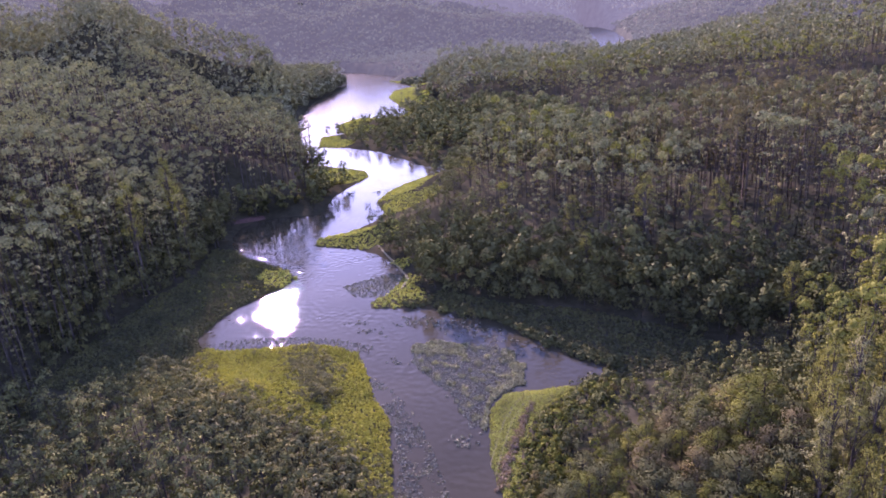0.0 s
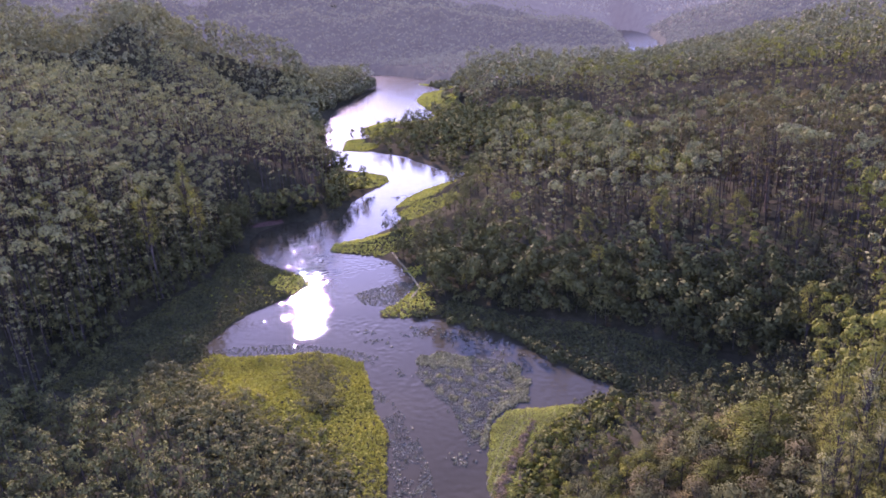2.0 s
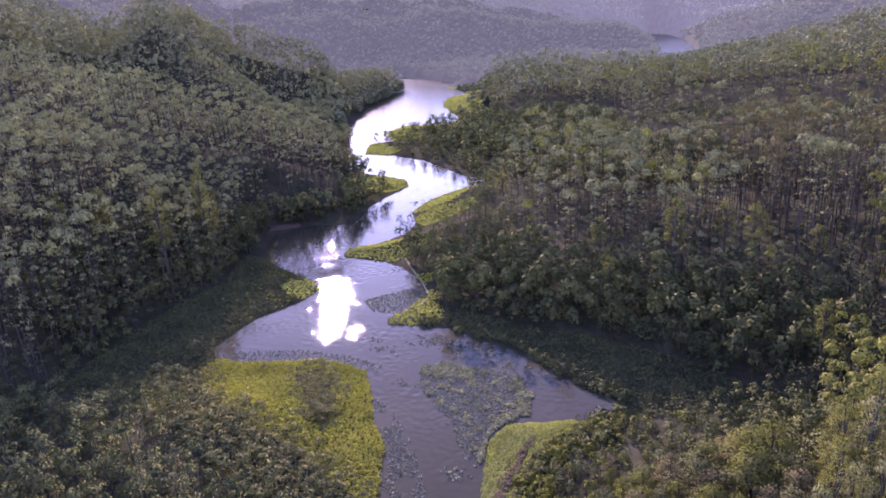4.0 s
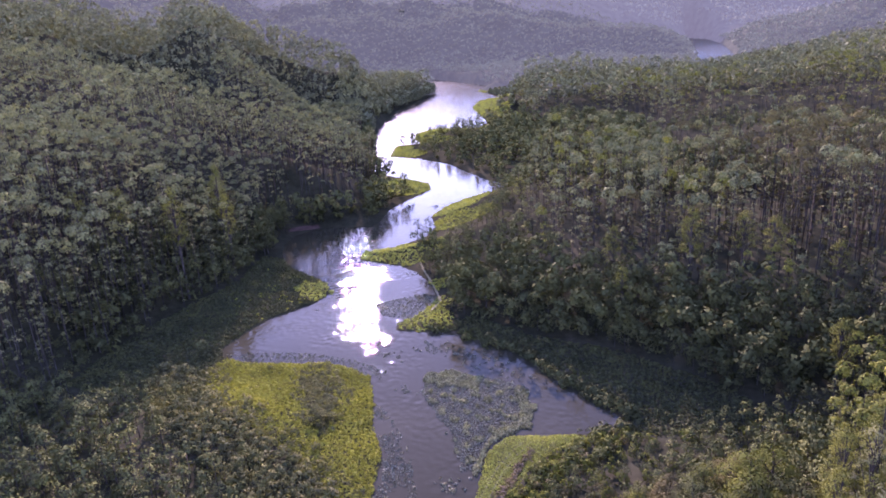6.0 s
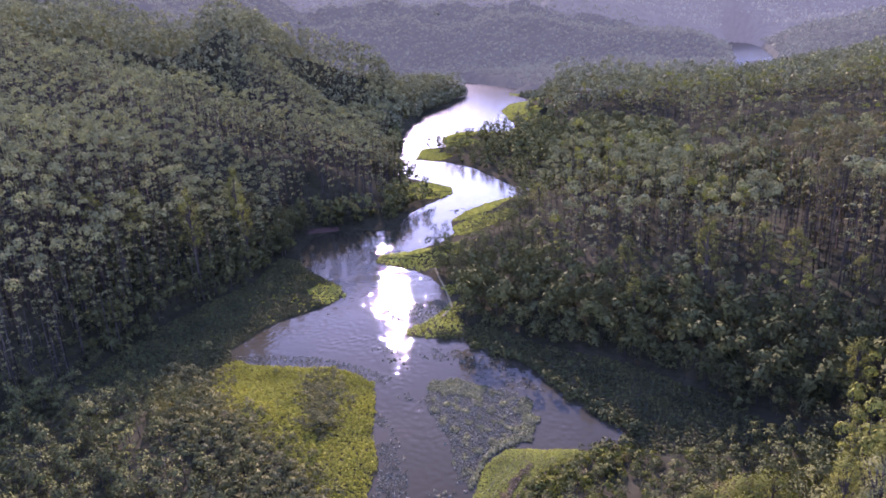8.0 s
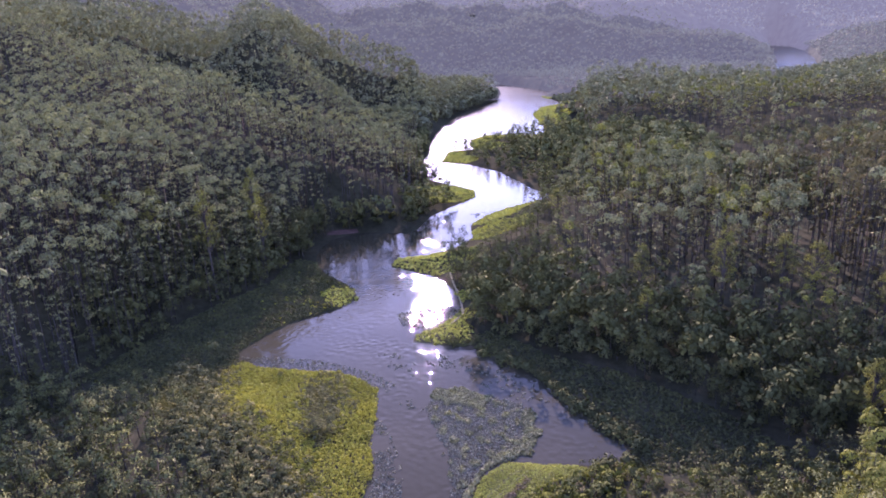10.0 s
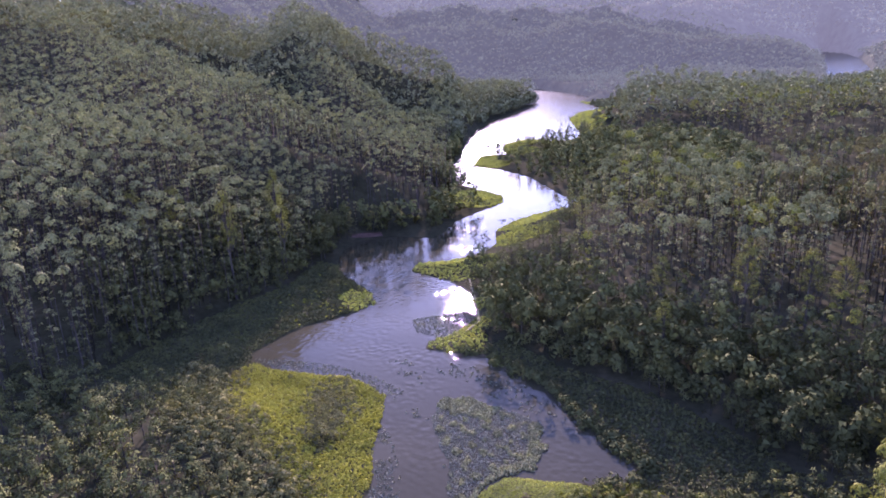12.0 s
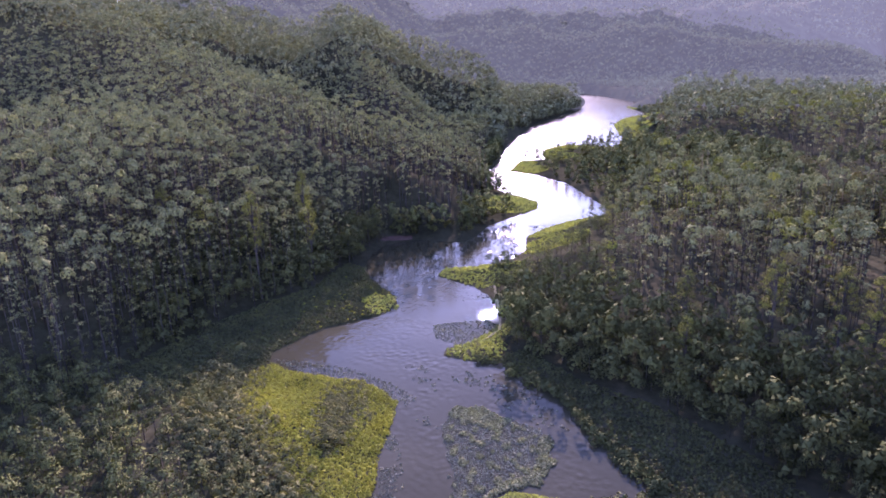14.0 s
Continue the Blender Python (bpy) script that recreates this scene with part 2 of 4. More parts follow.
# tongues of grass on the banks: centre, radius
TONGUES = [(-104, 189, 8), (-110, 190, 5), (-64, 174, 10), (-64, 188, 5), (-70, 202, 5), (-100, 227, 13), (-88, 228, 11),
           (-132, 330, 15), (-143, 338, 12), (-94, 292, 15), (-93, 312, 14), (-178, 419, 14), (-190, 470, 13), (-188, 510, 18),
           (-170, 512, 14), (-158, 570, 18), (-180, 620, 22), (-200, 670, 20), (-215, 700, 16), (-240, 830, 30), (-238, 872, 30), (-205, 745, 24), (-190, 690, 22), (-150, 545, 16), (-192, 438, 11), (-196, 500, 16), (-180, 512, 17), (-164, 516, 13), (-178, 472, 13), (-174, 617, 27),
           (-150, 560, 22), (-192, 645, 24), (-90, 291, 10), (-80, 300, 10), (-88, 268, 11), (-78, 270, 8), (-138, 320, 12)]
# ridge lines: x, y, height
HILLS = [([(-128, 305, 0), (-150, 290, 13), (-165, 281, 20), (-196, 273, 31), (-230, 267, 39), (-277, 279, 46), (-357, 301, 53),
           (-400, 306, 62), (-450, 306, 74), (-540, 330, 84)], 145),
         ([(-258, 600, 0), (-264, 572, 22), (-272, 548, 37), (-300, 541, 47), (-337, 524, 58), (-380, 512, 66), (-409, 490, 72), (-446, 440, 76),
           (-462, 390, 79), (-500, 350, 88)], 42),
         ([(-378, 478, 56), (-340, 442, 52), (-305, 418, 42), (-275, 397, 30), (-247, 381, 18), (-225, 372, 4)], 30),
         ([(-385, 471, 66), (-430, 568, 70), (-560, 700, 90)], 62),
         ([(-45, 258, 3), (-10, 255, 8), (60, 225, 15), (140, 210, 31), (300, 190, 55)], 62),
         ([(-75, 520, 4), (-35, 450, 8), (20, 415, 14), (110, 385, 28), (240, 350, 48)], 62),
         ([(-150, 625, 9), (-109, 642, 17), (-30, 560, 9), (60, 520, 22), (260, 470, 52)], 110),
         ([(28, 80, 4), (45, 100, 9), (85, 105, 20), (200, 90, 40)], 40),
         ([(-700, 1000, 72), (-573, 1171, 77), (-490, 1185, 70), (-402, 1195, 90), (-300, 1220, 68), (-200, 1240, 52), (-80, 1300, 28)], 82),
         ([(160, 760, 30), (260, 880, 52), (460, 960, 84), (800, 1000, 110)], 130),
         ([(80, 1500, 30), (300, 1500, 70), (800, 1500, 130)], 220),
         ([(-600, 470, 84), (-820, 720, 175), (-1050, 1150, 225), (-1300, 1800, 260)], 180),
         ([(-540, 330, 84), (-760, 380, 170), (-1000, 470, 225), (-1500, 500, 260)], 170),
         ([(-900, 1500, 130), (-520, 1750, 120), (-200, 2100, 120), (-60, 2500, 150), (500, 2400, 170), (1300, 2000, 200)], 200),
         ([(-3000, 2400, 420), (-1500, 3300, 400), (0, 3700, 390), (1500, 3400, 420), (3000, 2600, 400)], 620)]


def path_distance(p, line, closed):
    """Distance of the points p (n, 2) from a line of points."""
    a = np.array(line, float)
    b = np.roll(a, -1, 0)
    if not closed:
        a, b = a[:-1], b[:-1]
    best = np.full(len(p), 1e9)
    for u, v in zip(a, b):
        d = v - u
        t = np.clip(((p - u) @ d) / (d @ d), 0, 1)
        best = np.minimum(best, np.hypot(*(p - u - t[:, None] * d).T))
    return best


def inside(p, poly):
    a = np.array(poly, float)
    b = np.roll(a, -1, 0)
    hit = np.zeros(len(p), bool)
    for (x0, y0), (x1, y1) in zip(a, b):
        if y0 != y1:
            hit ^= ((y0 > p[:, 1]) != (y1 > p[:, 1])) & (p[:, 0] < (x1 - x0) * (p[:, 1] - y0) / (y1 - y0) + x0)
    return hit


def shore(p):
    """Distance from the water's edge: positive on land."""
    s = path_distance(p, LAKE, True) * np.where(inside(p, LAKE), -1, 1)
    f = path_distance(p, FAR_LAKE, True) * np.where(inside(p, FAR_LAKE), -1, 1)
    return np.where(np.abs(f) < np.abs(s), f, s)


def wobble(p, size, seed=0.0):
    x, y = p[:, 0] / size, p[:, 1] / size
    return (np.sin(x + 1.3 * y + seed) + np.sin(1.7 * x - 0.8 * y + 2 * seed + 1) + np.sin(0.6 * x + 2.3 * y + 3 * seed) +
            np.sin(2.9 * x + 1.1 * y + seed * 5)) / 4


def hills(p):
    total = np.zeros(len(p))
    for number, (line, wide) in enumerate(HILLS):
        best = np.zeros(len(p))
        for u, v in zip(line[:-1], line[1:]):
            u2, v2 = np.array(u[:2], float), np.array(v[:2], float)
            d = v2 - u2
            t = np.clip(((p - u2) @ d) / (d @ d), 0, 1)
            far = np.hypot(*(p - u2 - t[:, None] * d).T)
            # the first ridge falls off steeply on its northern side
            north = d[0] * (p[:, 1] - u2[1]) - d[1] * (p[:, 0] - u2[0]) < 0
            reach = np.where(north & (number == 0), 42.0, wide)
            best = np.maximum(best, (u[2] + t * (v[2] - u[2])) * np.exp(-(far / reach) ** 2))
        total += best ** 4
    return total ** 0.25


def ground(p, s=None):
    s = shore(p) if s is None else s
    s = s + 0.7 * wobble(p, 2.2) + 0.5 * wobble(p, 5.0, 2.0)
    land = 0.7 * (1 - np.exp(-np.maximum(s, 0) / 2.5))
    # the second ridge falls straight to the water
    steep = 32 - 19 * np.exp(-((p[:, 1] - 556) / 66) ** 4) * (p[:, 0] < -150)
    rise = 1 - np.exp(-(np.maximum(s, 0) / steep) ** 2)
    flat_d = np.minimum(path_distance(p, LOW_LEFT, True), path_distance(p, LOW_RIGHT, True))
    flat_d = np.where(inside(p, LOW_LEFT) | inside(p, LOW_RIGHT), 0, flat_d)
    h = hills(p) * (1 - 0.9 * np.exp(-(flat_d / 16) ** 2))
    rough = (1 + 0.10 * wobble(p, 38, 1.0) + 0.06 * wobble(p, 14, 4.0))
    return np.where(s > 0, land + rise * (h * rough + 1.0 + wobble(p, 30)), np.maximum(s * 0.35, -3.0))


# ---------------------------------------------------------------- mesh helpers
def mesh(name, verts, faces, mats, index=None, smooth=False):
    """A mesh out of arrays: verts (n, 3), or (n, 6) with their normals, and faces (m, 3 or 4)."""
    me = bpy.data.meshes.new(name)
    verts, faces = np.asarray(verts, np.float32), np.asarray(faces, np.int32)
    verts, turned = verts[:, :3], verts[:, 3:]
    k = faces.shape[1]
    me.vertices.add(len(verts)), me.loops.add(faces.size), me.polygons.add(len(faces))
    me.vertices.foreach_set("co", np.ascontiguousarray(verts).ravel())
    me.loops.foreach_set("vertex_index", faces.ravel())
    me.polygons.foreach_set("loop_start", np.arange(0, faces.size, k, dtype=np.int32))
    for m in mats:
        me.materials.append(m)
    if index is not None:
        me.polygons.foreach_set("material_index", np.asarray(index, np.int32))
    if smooth:
        me.polygons.foreach_set("use_smooth", np.ones(len(faces), bool))
    me.update(calc_edges=True)
    if turned.size:
        me.polygons.foreach_set("use_smooth", np.ones(len(faces), bool))
        me.attributes.new("custom_normal", "FLOAT_VECTOR", "POINT").data.foreach_set("vector", np.ascontiguousarray(turned).ravel())
    return me


def steps(stops):
    """Graded coordinates: stops of (to, step), the first being the start."""
    out = [stops[0][0]]
    for to, step in stops[1:]:
        n = max(1, round((to - out[-1]) / step))
        out += list(np.linspace(out[-1], to, n + 1)[1:])
    return np.array(out)


ROUND = 0.92


def sprays(rng, centre, radius, count, size, squash=0.8, low=-0.15, slim=0.62, loose=0.26, inner=0.65, heart=None):
    """Pointed leaf sprays on domes: centre (n, 3), radius (n,). Returns verts and triangles."""
    n = len(centre)
    z = rng.uniform(low, 1, (n, count))
    a = rng.uniform(0, 2 * np.pi, (n, count))
    r = np.sqrt(1 - z * z)
    out = np.stack([r * np.cos(a), r * np.sin(a), z], -1)
    at = centre[:, None] + out * (radius[:, None, None] * rng.uniform(inner, 1.08, (n, count, 1))) * np.array([1, 1, squash])
    lean = out + rng.normal(0, loose, out.shape)
    lean /= np.linalg.norm(lean, axis=-1, keepdims=True)
    u = np.cross(lean, rng.normal(0, 1, out.shape))
    u /= np.linalg.norm(u, axis=-1, keepdims=True) + 1e-9
    v = np.cross(lean, u)
    s = (radius[:, None] * size * rng.uniform(0.7, 1.35, (n, count)))[..., None]
    leaf = np.stack([at + u * s, at - u * s * 0.7 + v * s * slim, at - u * s * 0.7 - v * s * slim], 2).reshape(-1, 3)
    # the leaves of a spray droop round its dome, so that a clump takes the light as one soft body
    soft = ROUND * out + (1 - ROUND) * lean
    if heart is not None:
        whole = at - heart[:, None]
        soft = 0.32 * soft + 0.68 * whole / (np.linalg.norm(whole, axis=-1, keepdims=True) + 1e-9)
    soft /= np.linalg.norm(soft, axis=-1, keepdims=True)
    leaf = np.concatenate([leaf, np.repeat(soft.reshape(-1, 3), 3, 0)], 1)
    return leaf, np.arange(len(leaf), dtype=np.int32).reshape(-1, 3)


def crown_lumps(rng, base, height, wide, lumps, low, shape="gum"):
    """Centres and radii of the leaf clumps that make the crowns of trees."""
    n = len(base)
    u = (np.arange(lumps) + rng.uniform(0, 1, (n, lumps))) / lumps
    a = rng.uniform(0, 2 * np.pi, (n, lumps)) + np.arange(lumps) * 2.4
    if shape == "gum":
        girth = 0.25 + 0.75 * np.sin(np.pi * np.clip(0.15 + 0.85 * u, 0, 1)) ** 0.7
    else:
        girth = np.sqrt(np.clip(1 - (u * 0.98) ** 2, 0, 1))
    r = wide[:, None] * girth * rng.uniform(0.35, 0.85, (n, lumps))
    r[:, -1] *= 0.15
    z = height[:, None] * (low + (0.94 - low) * u)
    at = np.stack([base[:, 0:1] + r * np.cos(a), base[:, 1:2] + r * np.sin(a), base[:, 2:3] + z], -1)
    size = wide[:, None] * rng.uniform(0.9, 1.5, (n, lumps)) * lumps ** -0.42
    size[:, -1] = wide * (0.8 if shape == "gum" else 0.55)
    heart = np.repeat(base + np.array([0, 0, 0.5]) * height[:, None], lumps, 0)
    return at.reshape(-1, 3), size.ravel(), heart


def stems(rng, base, height, thick, lean=0.02):
    """Four-sided tapered stems."""
    n = len(base)
    corner = np.array([(1, 1), (-1, 1), (-1, -1), (1, -1)], float)
    top = base + np.concatenate([rng.normal(0, lean, (n, 2)) * height[:, None], height[:, None]], 1)
    ring0 = np.concatenate([base[:, None, :2] + corner * thick[:, None, None], np.repeat(base[:, None, 2:] - 0.6, 4, 1)], -1)
    ring1 = np.concatenate([top[:, None, :2] + corner * thick[:, None, None] * 0.3, np.repeat(top[:, None, 2:], 4, 1)], -1)
    verts = np.concatenate([ring0, ring1], 1).reshape(-1, 3)
    side = np.array([[0, 1, 5, 4], [1, 2, 6, 5], [2, 3, 7, 6], [3, 0, 4, 7]])
    return verts, (np.arange(n)[:, None, None] * 8 + side).reshape(-1, 4)


def stem_normals(v):
    """Outward normals of four-sided stems that stand on end, eight corners each."""
    q = v.reshape(-1, 8, 3)
    n = q - q.mean(1, keepdims=True)
    n[..., 2] = 0
    return (n / (np.linalg.norm(n, axis=-1, keepdims=True) + 1e-9)).reshape(-1, 3)


def joined(*pieces):
    """Pieces of (verts, triangles or quads, material index) as one mesh of triangles."""
    verts, faces, index, at = [], [], [], 0
    for v, f, i in pieces:
        if v.shape[1] == 3:
            v = np.concatenate([v, stem_normals(v)], 1)
        f = np.concatenate([f[:, :3], f[:, [0, 2, 3]]]) if f.shape[1] == 4 else f
        verts.append(v), faces.append(f + at), index.append(np.full(len(f), i))
        at += len(v)
    return np.concatenate(verts), np.concatenate(faces), np.concatenate(index)


def stuff(name, pieces, mats, label, category):
    v, f, i = joined(*pieces)
    return tagged(new(name, mesh(name, v, f, mats, i)), label, category, kind="stuff")


def part(name, me, parent, label=""):
    ob = new(name, me)
    ob.parent = parent
    return tagged(ob, label)


# ---------------------------------------------------------------- ground and water
gx = steps([(-3600, 0), (-1200, 150), (-520, 30), (-260, 8), (-175, 4), (15, 2), (110, 5), (300, 12), (900, 40), (3600, 180)])
gy = steps([(-900, 0), (-100, 80), (60, 12), (85, 4), (240, 2), (360, 3), (540, 5), (900, 10), (1400, 22), (2300, 45), (4600, 130)])
px, py = np.meshgrid(gx, gy)
flat = np.stack([px.ravel(), py.ravel()], -1)
height = ground(flat)
nx, ny = len(gx), len(gy)
corner = (np.arange(ny - 1)[:, None] * nx + np.arange(nx - 1)).ravel()
faces = np.stack([corner, corner + 1, corner + 1 + nx, corner + nx], -1)
tagged(new("ground", mesh("ground", np.column_stack([flat, height]), faces, [SOIL], smooth=True)),
       "dark leaf-littered valley ground under the forest", "ground", kind="structure")
lake = np.array([(-1600, -900, 0), (1600, -900, 0), (1600, 2400, 0), (-1600, 2400, 0)], float)
tagged(new("water", mesh("water", lake, [(0, 1, 2, 3)], [WATER])), "rippled grey-brown lake water glittering in the sun", "lake",
       kind="structure")

# ---------------------------------------------------------------- where trees stand
EYE = np.array((8.0, 10.0))


def scatter(rng, x0, x1, y0, y1, gap, jitter=0.42):
    x, y = np.meshgrid(np.arange(x0, x1, gap), np.arange(y0, y1, gap))
    p = np.stack([x.ravel(), y.ravel()], -1)
    return p + rng.uniform(-jitter, jitter, p.shape) * gap


def in_wedge(p):
    d = p - EYE
    az = np.degrees(np.arctan2(d[:, 0], d[:, 1]))
    return (az > -82) & (az < 24) & (np.hypot(*d.T) > 45)


def grassy(p):
    g = inside(p, MEADOW) | inside(p, LAWN)
    for x, y, r in TONGUES:
        g |= np.hypot(p[:, 0] - x, p[:, 1] - y) < r
    return g


def gum_slope(p):
    """The close-grown stand on the near right-hand slope."""
    return p[:, 0] > 27 + 0.2 * (p[:, 1] - 92)


def tree_height(p, s):
    """How tall the trees grow: small by the right-hand water's edge and the meadow, tall inland."""
    k = np.clip((s - 20) / 36, 0, 1)
    h = 7.5 + 17.5 * k * k * (3 - 2 * k)
    left = path_distance(p, LEFT_BANK, False) < path_distance(p, RIGHT_BANK + RIGHT_BANK_FAR, False)
    tall = np.where(s > np.where((p[:, 1] > 285) & (p[:, 1] < 370), 17, 9), np.where((p[:, 0] < -130) & (p[:, 1] < 180), 35.0, 27.0), 12.0)
    h = np.where(left & ((p[:, 1] > 126) | (p[:, 0] < -130)) & (p[:, 1] > 92) & (p[:, 0] < -60), tall, h)
    h = np.where(~left & (p[:, 1] > 690), h * 0.72, h)
    # the stand behind the shaded right-hand flat rises quickly to full height
    k = np.clip((path_distance(p, LOW_RIGHT, True) - 13) / 14, 0, 1)
    h = np.where(~left & (p[:, 0] > -34) & (p[:, 1] > 150) & (p[:, 1] < 330), 7.5 + 22 * k * k * (3 - 2 * k), h)
    h = np.where(inside(p, LOW_WOOD), np.minimum(h, np.clip(2.5 + 0.12 * np.hypot(p[:, 0] + 190, p[:, 1] - 445), 3, 11)), h)
    h = np.where(inside(p, CLEARING), np.minimum(h, 6.0), h)
    lawn = (p[:, 1] < 138) & (p[:, 0] > -30)
    h = np.where(lawn, np.minimum(h, 2.2 + 0.42 * path_distance(p, LAWN, True)), h)
    low = np.interp(p[:, 0], [-4, 4, 12, 18, 29, 37], [1.8, 2.2, 4.4, 6.8, 9.0, 11.0]) + 0.16 * np.clip(132 - p[:, 1], 0, 99)
    h = np.where((p[:, 1] < 152) & (p[:, 0] > -4) & ~gum_slope(p), np.minimum(np.minimum(h, low), 10.5), h)
    h = np.where((p[:, 1] < 152) & gum_slope(p), np.maximum(h, 16.5), h)
    near = (p[:, 1] < 128) & (p[:, 0] < -38) & ((p[:, 0] > -130) | (p[:, 1] < 92))
    d = path_distance(p, MEADOW, True)
    h = np.where(near, 3.0 + np.minimum(0.28 * d, np.where(p[:, 0] < -88, 6.0, 7.0)), h)
    return h


# old trees that stand out of the stands: x, y, height of the top, breadth
EMERGENT = [(8, 190, 33, 1.0), (28, 193, 31, 1.0), (21, 197, 31, 0.9), (-141, 192, 32, 0.85), (-141, 168, 39.5, 1.1),
            (-146, 195, 41, 0.9), (-53.5, 250, 26, 1.0), (38, 152, 22, 0.8), (-8, 180, 19.5, 0.75),
            (-154, 160, 41, 1.15), (-160, 150, 42, 1.1), (-12, 193, 26.5, 0.8), (-46, 182, 10, 0.4), (42, 188, 27, 0.8)]

rng = np.random.default_rng(7)


# compartments of the forest, each planted in its own year
seed_at = scatter(rng, -260, 420, 130, 700, 27.0, 0.48)
seed_age = rng.uniform(0.80, 1.2, len(seed_at))
seed_tone = rng.uniform(-0.55, 0.55, len(seed_at))


def compartment(p):
    """Growth and tint of the compartment in which each point lies, and the distance from its margin."""
    best, second = np.full(len(p), 1e9), np.full(len(p), 1e9)
    which = np.zeros(len(p), int)
    q = p + 3.0 * np.column_stack([wobble(p, 7.0, 1.0), wobble(p, 7.0, 2.2)])
    for k, c in enumerate(seed_at):
        d = np.hypot(q[:, 0] - c[0], q[:, 1] - c[1])
        closer = d < best
        second = np.where(closer, best, np.minimum(second, d))
        which = np.where(closer, k, which)
        best = np.minimum(best, d)
    return seed_age[which], seed_tone[which], (second - best) / 2


def stand(x0, x1, y0, y1, gap, r0, r1):
    """Trees in a box of the plan, between two distances from the valley's mouth: base, height, shore distance."""
    p = scatter(rng, x0, x1, y0, y1, gap)
    d = np.hypot(*(p - EYE).T)
    p = p[in_wedge(p) & (d >= r0) & (d < r1)]
    s = shore(p)
    keep = (s > 3.0) & ~grassy(p) & ~inside(p, LOW_LEFT) & ~inside(p, LOW_RIGHT)
    keep &= ~((p[:, 1] > 930) & (p[:, 0] > -60) & (s < 30))
    p, s = p[keep], s[keep]
    right = path_distance(p, RIGHT_BANK + RIGHT_BANK_FAR, False) < path_distance(p, LEFT_BANK, False)
    clump = wobble(p, 9.0, 1.5) + 0.7 * wobble(p, 23.0, 0.3)
    age, _, margin = compartment(p)
    h = tree_height(p, s) * rng.uniform(0.82, 1.12, len(p)) * np.where(right, (0.98 + 0.16 * clump) * np.where(p[:, 1] > 185, age, 0.5 + 0.5 * age), 1.0 + 0.05 * clump)
    thin = rng.uniform(0, 1, len(p)) < np.where(right & (p[:, 1] > 165), np.clip(0.12 - 0.4 * clump, 0, 0.5), 0.04)
    thin |= right & (p[:, 1] > 165) & (margin < 1.6) & (rng.uniform(0, 1, len(p)) < 0.7)
    thin |= right & (p[:, 1] > 175) & (rng.uniform(0, 1, len(p)) < 0.22)
    thin |= (p[:, 1] < 150) & (p[:, 0] > -6) & ~gum_slope(p) & (rng.uniform(0, 1, len(p)) < 0.2)
    thin |= (p[:, 1] < 128) & (p[:, 0] < -38) & (rng.uniform(0, 1, len(p)) < 0.35)
    for x, y, top, size in EMERGENT:
        thin |= np.hypot(p[:, 0] - x, p[:, 1] - y) < 4.5
        if x > -20:
            h = np.where((np.abs(p[:, 0] - x) < 9) & (p[:, 1] < y + 4) & (p[:, 1] > y - 40), np.minimum(h, (top - 3) * 0.55), h)
    p, s, h = p[~thin], s[~thin], h[~thin]
    return np.column_stack([p, ground(p, s)]), h, s


near_b, near_h, near_s = stand(-420, 260, 20, 300, 3.75, 45, 290)
mid_b, mid_h, mid_s = stand(-620, 420, 60, 640, 4.8, 290, 540)
far_b, far_h, far_s = stand(-1100, 700, 300, 1200, 5.6, 540, 870)


def forest(name, b, h, lumps, count, size, low, mats, label, cap):
    """A stand of trees in one mesh: domed tops, looser clumps below and thin stems. The leaves are mats[:-1], by stand and tree."""
    right = b[:, 0] > -100 + 0.12 * (200 - b[:, 1])
    wide = np.clip(0.086 * h, 1.3, 2.3) * rng.uniform(0.8, 1.15, len(h))
    broad = right & (rng.uniform(0, 1, len(h)) < 0.14)
    wide = np.where(broad, wide * rng.uniform(1.15, 1.45, len(h)), wide)
    edge = np.minimum(path_distance(b[:, :2], LOW_LEFT, True), path_distance(b[:, :2], LOW_RIGHT, True))
    low = np.where(edge < 16, 0.06, low)
    tone = wobble(b, 16, 2.0) + 0.6 * wobble(b, 5, 0.4) + rng.normal(0, 0.22, len(b))
    tone = 0.6 * tone + np.where(right, compartment(b[:, :2])[1], 0)
    tone -= 0.75 * np.exp(-((b[:, 0] - 75) / 55) ** 2 - ((b[:, 1] - 265) / 75) ** 2)      # a dull brownish stand
    kind = np.where(right & (tone > 0.22), 1, np.where(tone < -0.52, 2, 0))
    kind = np.where((b[:, 1] < 152) & gum_slope(b), 1, kind)
    pieces = []
    for k in range(3):
        m = kind == k
        if not m.any():
            continue
        bm, hm, wm = b[m], h[m], wide[m]
        top = bm + np.column_stack([rng.normal(0, 0.25, (len(bm), 2)), hm - wm * 0.75])
        dome = wm * np.where(right[m], rng.uniform(0.60, 0.80, len(bm)), rng.uniform(0.6, 0.76, len(bm)))
        pieces.append((*sprays(rng, top, dome, cap, size * 0.62, 0.95, -0.25, 0.62, 0.14, 0.92), k))
        c, r, heart = crown_lumps(rng, bm, hm * 0.86, wm * 0.62, lumps, low[m][:, None])
        pieces.append((*sprays(rng, c, np.minimum(r, 1.0), count, size, heart=heart), k))
    pieces.append((*stems(rng, b, h * 0.9, np.where(edge < 30, 0.0030, 0.0042) * h), len(mats) - 1))
    return stuff(name, pieces, mats, label, "forest")


# a close-grown stand on the near right-hand slope
p = scatter(rng, 22, 70, 58, 150, 4.4)
p = p[gum_slope(p)]
near_b = np.concatenate([near_b, np.column_stack([p, ground(p)])])
near_h = np.concatenate([near_h, rng.uniform(16, 20, len(p))])
# the trees of the foreground stand as things of their own
order = np.argsort(np.hypot(near_b[:, 0] - 4, near_b[:, 1] - 48))
